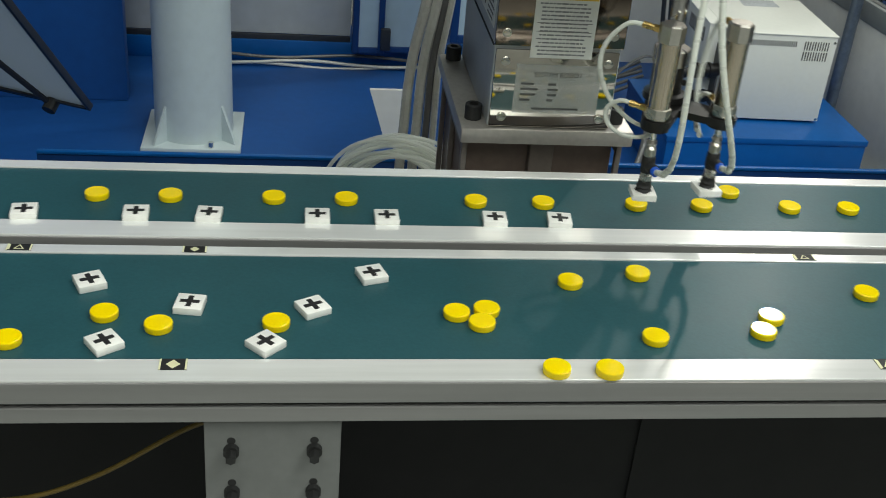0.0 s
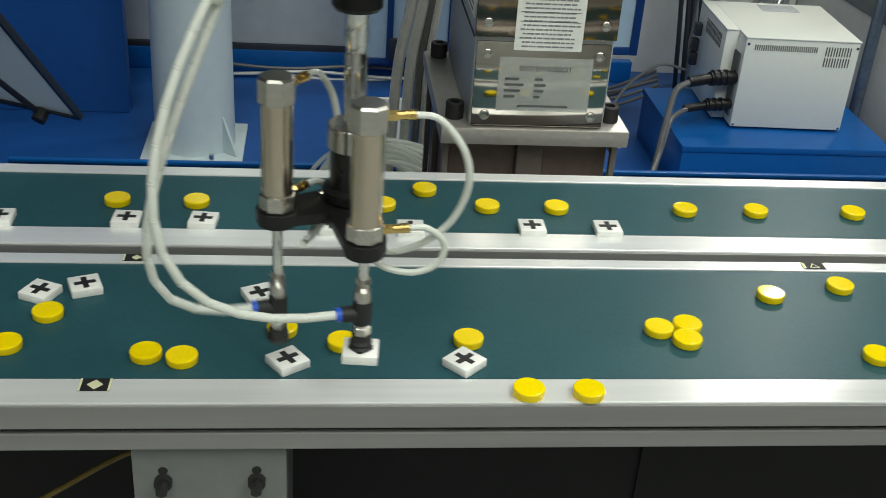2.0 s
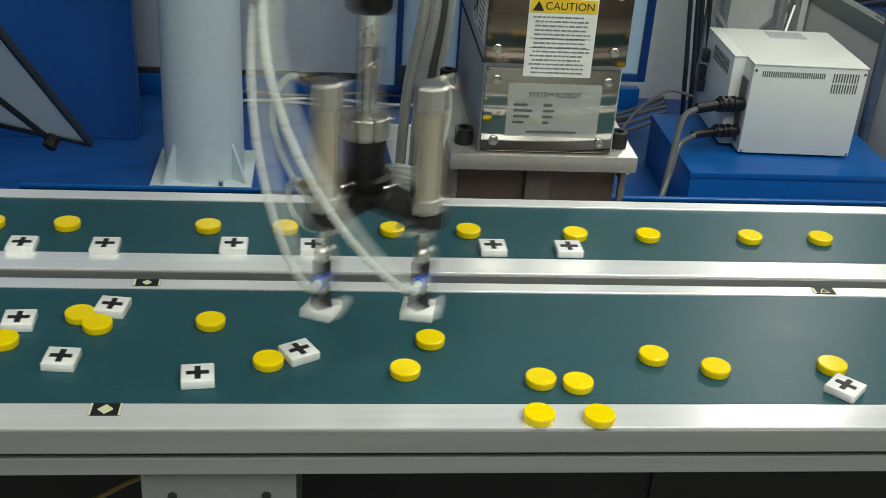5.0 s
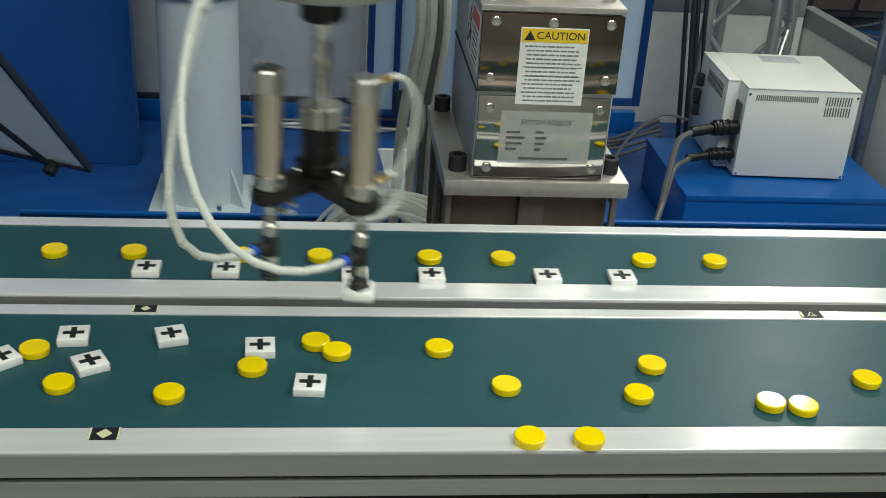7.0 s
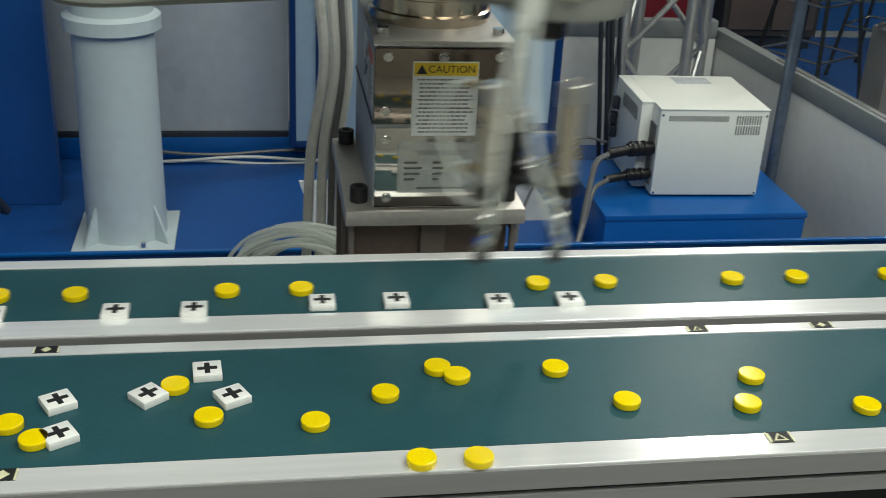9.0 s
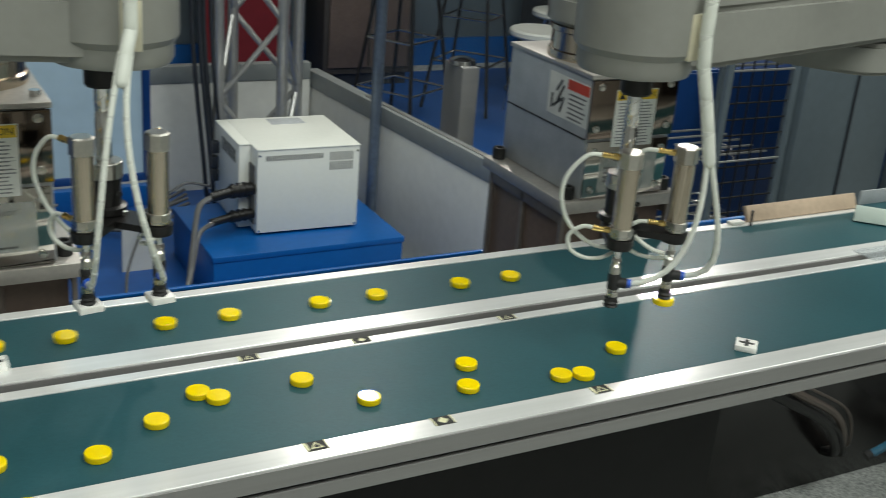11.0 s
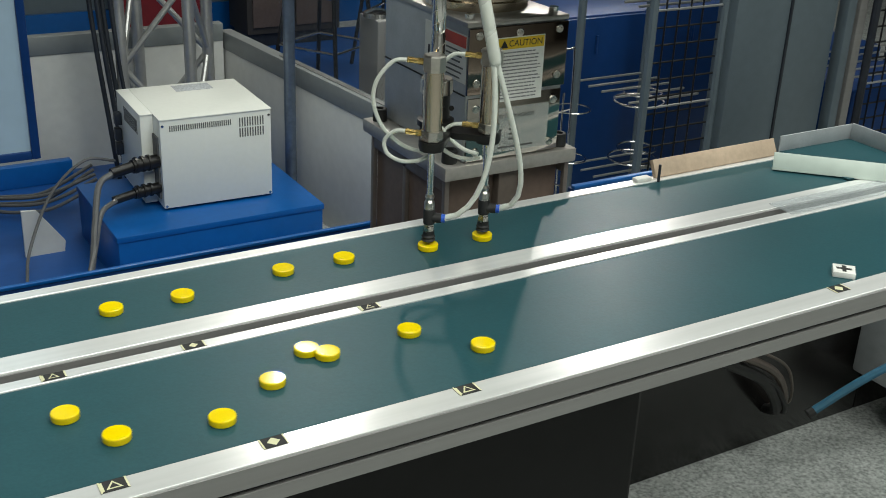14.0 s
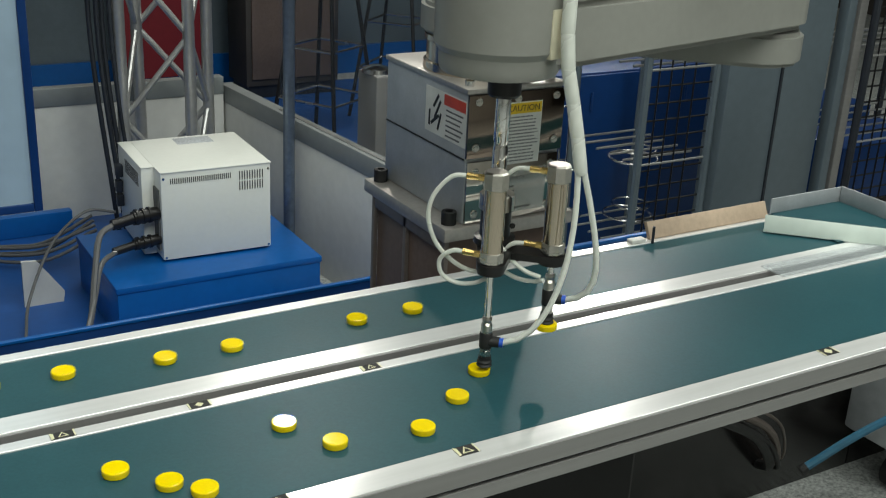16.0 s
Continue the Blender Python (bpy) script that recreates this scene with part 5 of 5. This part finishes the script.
    tool_b = [
        (10.5, 1.007, 0.303, 0.856, -4, 0, 0), (10.6, 0.911, 0.138, 0.848, -4, 0, 0), (10.7, 0.866, 0.056, 0.849, -5, 0, 0.037), (10.8, 0.891, 0.068, 0.854, -11, 0, 0),
        (10.9, 0.902, 0.068, 0.871, 2, 0, 0), (11.0, 0.898, 0.068, 0.87, 0, 0, 0), (11.1, 0.915, 0.051, 0.868, 1, 0, 0), (11.2, 0.946, 0.076, 0.86, 3, 0.049, 0),
        (11.3, 0.956, 0.077, 0.87, 1, 0, 0), (11.5, 0.988, 0.322, 0.865, -6, 0, 0), (11.6, 0.958, 0.291, 0.860, 1, 0.025, 0.025), (11.7, 0.982, 0.32, 0.857, -1, 0.046, 0.046),
        (11.8, 0.941, 0.304, 0.855, -2, 0, 0), (11.9, 0.914, 0.189, 0.865, 0, 0, 0), (12.0, 0.879, 0.036, 0.865, 1, 0, 0), (12.1, 0.883, 0.035, 0.855, -7, 0, 0.044),
        (12.2, 0.905, 0.02, 0.868, 0, 0, 0), (12.3, 0.94, 0.025, 0.866, 0, 0, 0), (12.4, 0.972, 0.041, 0.857, -2, 0.042, 0), (12.5, 0.979, 0.068, 0.859, -4, 0, 0),
        (12.6, 0.984, 0.297, 0.866, -12, 0, 0), (12.7, 0.994, 0.32, 0.864, -3, 0, 0), (12.8, 1.002, 0.335, 0.857, 0, 0.046, 0.046), (12.9, 0.989, 0.312, 0.855, 1, 0, 0),
        (13.0, 0.976, 0.306, 0.865, -4, 0, 0), (13.1, 0.911, 0.167, 0.857, 4, 0, 0), (13.2, 0.883, 0.098, 0.854, -8, 0, 0.044), (13.3, 0.894, 0.093, 0.866, -3, 0, 0),
        (13.4, 0.961, 0.049, 0.861, -7, 0, 0), (13.5, 0.973, 0.043, 0.855, -2, 0.045, 0), (13.6, 0.996, 0.073, 0.858, -11, 0, 0), (13.7, 0.97, 0.239, 0.858, -10, 0, 0),
        (13.8, 0.98, 0.314, 0.861, -3, 0, 0), (13.9, 0.969, 0.289, 0.860, 0, 0.025, 0.025), (14.0, 0.985, 0.322, 0.857, -1, 0.046, 0.046), (14.1, 0.976, 0.322, 0.87, -2, 0, 0),
        (14.2, 0.934, 0.246, 0.861, -6, 0, 0), (14.3, 0.872, 0.083, 0.866, -2, 0, 0), (14.4, 0.871, 0.067, 0.844, -9, 0, 0.033), (14.5, 0.891, 0.077, 0.863, 0, 0, 0),
        (14.6, 0.907, 0.091, 0.862, -3, 0, 0), (14.7, 0.927, 0.117, 0.859, -5, 0, 0), (14.8, 0.949, 0.134, 0.867, -4, 0, 0), (14.9, 0.952, 0.122, 0.862, -4, 0.051, 0),
        (15.0, 0.964, 0.141, 0.863, -1, 0, 0), (15.1, 0.968, 0.283, 0.872, -12, 0, 0), (15.2, 0.982, 0.317, 0.862, -4, 0, 0), (15.3, 1.006, 0.326, 0.857, 0, 0.046, 0.046),
        (15.4, 0.986, 0.317, 0.859, 8, 0, 0), (15.5, 0.992, 0.33, 0.886, 5, 0, 0), (15.6, 0.894, 0.194, 0.878, 4, 0, 0), (15.7, 0.866, 0.13, 0.858, -8, 0, 0),
        (15.8, 0.873, 0.122, 0.865, -1, 0, 0.051), (15.9, 0.935, 0.136, 0.877, -1, 0, 0), (15.95, 0.951, 0.132, 0.855, -3, 0.039, 0), (16.0, 0.953, 0.132, 0.853, -3, 0.041, 0),
    ]

    def sorted_rows(rows):
        rows, out = sorted(rows), []
        for r in rows:
            if not out or r[0] - out[-1][0] > 0.045:
                out.append(r)
        return out

    one = sorted_rows(tool_a + cycle([(4.6, 1, -0.020, 0.133), (4.9, -1, -0.066, 0.051)], 5.2, 0.318, 0.277)
                      + cycle([(5.6, 1, -0.012, 0.077), (5.9, -1, -0.064, 0.041)], 6.4, 0.32, 0.283)[:6]
                      + cycle([(8.42, -1, -0.042, 0.14)], 8.75, 0.313, 0.277) + cycle([(9.3, 1, -0.009, 0.092), (9.6, -1, -0.002, 0.145)], 9.95, 0.309, 0.275)
                      + cycle([(10.4, 1, 0.030, 0.105), (10.65, -1, -0.02, 0.10)], 11.15, 0.325, 0.275)
                      + cycle([(11.7, 1, 0.101, 0.051), (12.1, -1, -0.03, 0.10)], 12.6, 0.325, 0.275) + cycle([(13.2, 1, 0.0, 0.06), (13.6, -1, -0.03, 0.12)], 14.15, 0.325, 0.275)
                      + cycle([(14.7, 1, 0.0, 0.11), (15.1, -1, -0.03, 0.10)], 15.6, 0.325, 0.275) + [(16.0, 0.02, 0.14, 0.865, 0, 0, 0)])
    places_b = ((0.86, 1.133), (1.98, 1.328), (3.34, 1.569), (5.36, 1.9215), (6.68, 2.157), (7.82, 2.357), (8.96, 2.558), (10.15, 2.764))
    feeds_b = (((0.25, 0.89, 0.06), (0.55, 0.86, 0.10)), ((1.35, 0.77, 0.05), (1.65, 0.74, 0.12)), ((2.6, 0.64, 0.08), (2.95, 0.60, 0.05)), ((3.96, 0.488, 0.119), (4.9, 0.363, 0.071)),
               ((5.7, 0.345, 0.045), (6.2, 0.244, 0.155)), ((7.1, 0.230, 0.034), (7.4, 0.166, 0.137)), ((8.3, 0.069, 0.082), (8.5, 0.061, 0.058)), ((9.4, 0.038, 0.076), (9.7, -0.138, 0.057)))
    rounds = [(0.0, 0.93, 0.16, 0.865, 0, 0, 0)]
    for (t, x), feed in zip(places_b, feeds_b):
        rounds += cycle([(ft, c, fx + FRONT_SPEED * ft, fy) for (ft, fx, fy), c in zip(feed, (1, -1))], t, x + REAR_SPEED * (t + 0.1), 0.320)
    two = sorted_rows([r for r in rounds if r[0] < 10.42] + tool_b)
    arm_a = move_robot(one, BASE_A, -1, gripper_a, rods_a, cylinders_a, inner_a, outer_a)
    arm_b = move_robot(two, BASE_B, 1, gripper_b, rods_b, cylinders_b, inner_b, outer_b)
    hang_hoses(gripper_a, one, arm_a, -1, ELBOW_A, 0.13, 0.10, 0.036, 0.045, 0.050, 28, 0.045)
    hang_hoses(gripper_b, two, arm_b, 1, ELBOW_B, 0.19, 0.0, 0.002, -0.050, 0.010, 24, 0.060)

    # tiles: place on the front belt at the start, turn, pick, cup, place
    for x, y, turn, pick, cup, place in (
            (-0.042, 0.150, 18, 0.6, 1, 1.4), (-0.103, 0.087, 28, 0.9, -1, 1.4), (-0.221, 0.091, -8, 1.7, 1, 2.6), (-0.292, 0.026, 34, 2.1, -1, 2.6),
            (-0.321, 0.131, 24, 3.0, 1, 4.1), (-0.477, 0.144, 20, 3.6, -1, 4.1), (-0.516, 0.133, -25, 4.6, 1, 5.3), (-0.594, 0.051, -30, 4.9, -1, 5.3),
            (-0.616, 0.077, 30, 5.6, 1, 6.5), (-0.698, 0.0395, 6, 5.9, -1, 6.5), (-0.787, 0.151, -8, 6.9, 1, 7.7), (-0.816, 0.064, -4, 7.2, -1, 7.7),
            (-0.864, 0.126, 3, 8.1, 1, 8.85), (-0.948, 0.146, 16, 8.42, -1, 8.85), (-1.012, 0.098, 28, 9.3, 1, 10.05), (-1.037, 0.145, 5, 9.6, -1, 10.05),
            (-1.091, 0.105, 40, 10.4, 1, 11.15), (-1.168, 0.100, 28, 10.65, -1, 11.15), (-1.160, 0.046, 30, 11.7, 1, 12.7)):
        carry(tile(x, y, turn), (x, y), one, pick, cup, place, turn, TILE_H)
    for cup in (-1, 1):
        carry(tile(0.31, 0.28, 0, "square white plastic tile held by the suction gripper"), None, one, -1.0, cup, 0.2, 5 * cup, TILE_H)
    ride(tile(-0.147, 0.025, 44, "square white plastic tile turned askew on the front belt"), -0.147, 0.025, 1.013 * FRONT_SPEED, 44)
    for i, x in enumerate((-0.62, -0.54, -0.412, -0.294, -0.215, -0.096, -0.018, 0.106, 0.182)):
        ride(tile(x, 0.275), x, 0.275, REAR_SPEED, (3, -2, 6, 2, -4, 0, 1, -3, -6)[i])

    # discs
    for (t, x), feed in zip(places_b, feeds_b):
        for (ft, fx, fy), c in zip(feed, (1, -1)):
            carry(disc(fx, fy), (fx, fy), two, ft, c, t + 0.1, 0, DISC_H)
    for x, y, pick, cup, place in ((-0.247, 0.052, 10.7, 1, 11.7), (-0.299, 0.072, 11.2, -1, 11.7), (-0.378, 0.028, 12.1, 1, 12.8), (-0.408, 0.034, 12.4, -1, 12.8),
                                   (-0.501, 0.096, 13.2, 1, 14.0), (-0.525, 0.047, 13.5, -1, 14.0), (-0.642, 0.060, 14.4, 1, 15.3), (-0.697, 0.124, 14.9, -1, 15.3), (-0.796, 0.117, 15.8, 1, 16.0)):
        carry(disc(x, y), (x, y), two, pick, cup, place, 0, DISC_H)
    for x, y in ((-0.814, 0.134), (-0.870, 0.090), (-0.938, 0.047), (-1.033, 0.062), (-1.066, 0.118), (-1.180, 0.038), (-1.206, 0.064), (-1.246, 0.106), (-1.36, 0.08), (-1.45, 0.05), (-1.50, 0.13), (-1.62, 0.09)):
        ride(disc(x, y), x, y, FRONT_SPEED)
    for x in (-0.55, -0.47, -0.342, -0.261, -0.145, -0.062, 0.090, 0.171, 0.285, 0.367, 0.479, 0.555, 0.699, 0.780, 0.893, 0.975):
        ride(disc(x, 0.319), x, 0.319, REAR_SPEED)
    ride(disc(0.414, 0.357), 0.414, 0.357, REAR_SPEED)


motions()
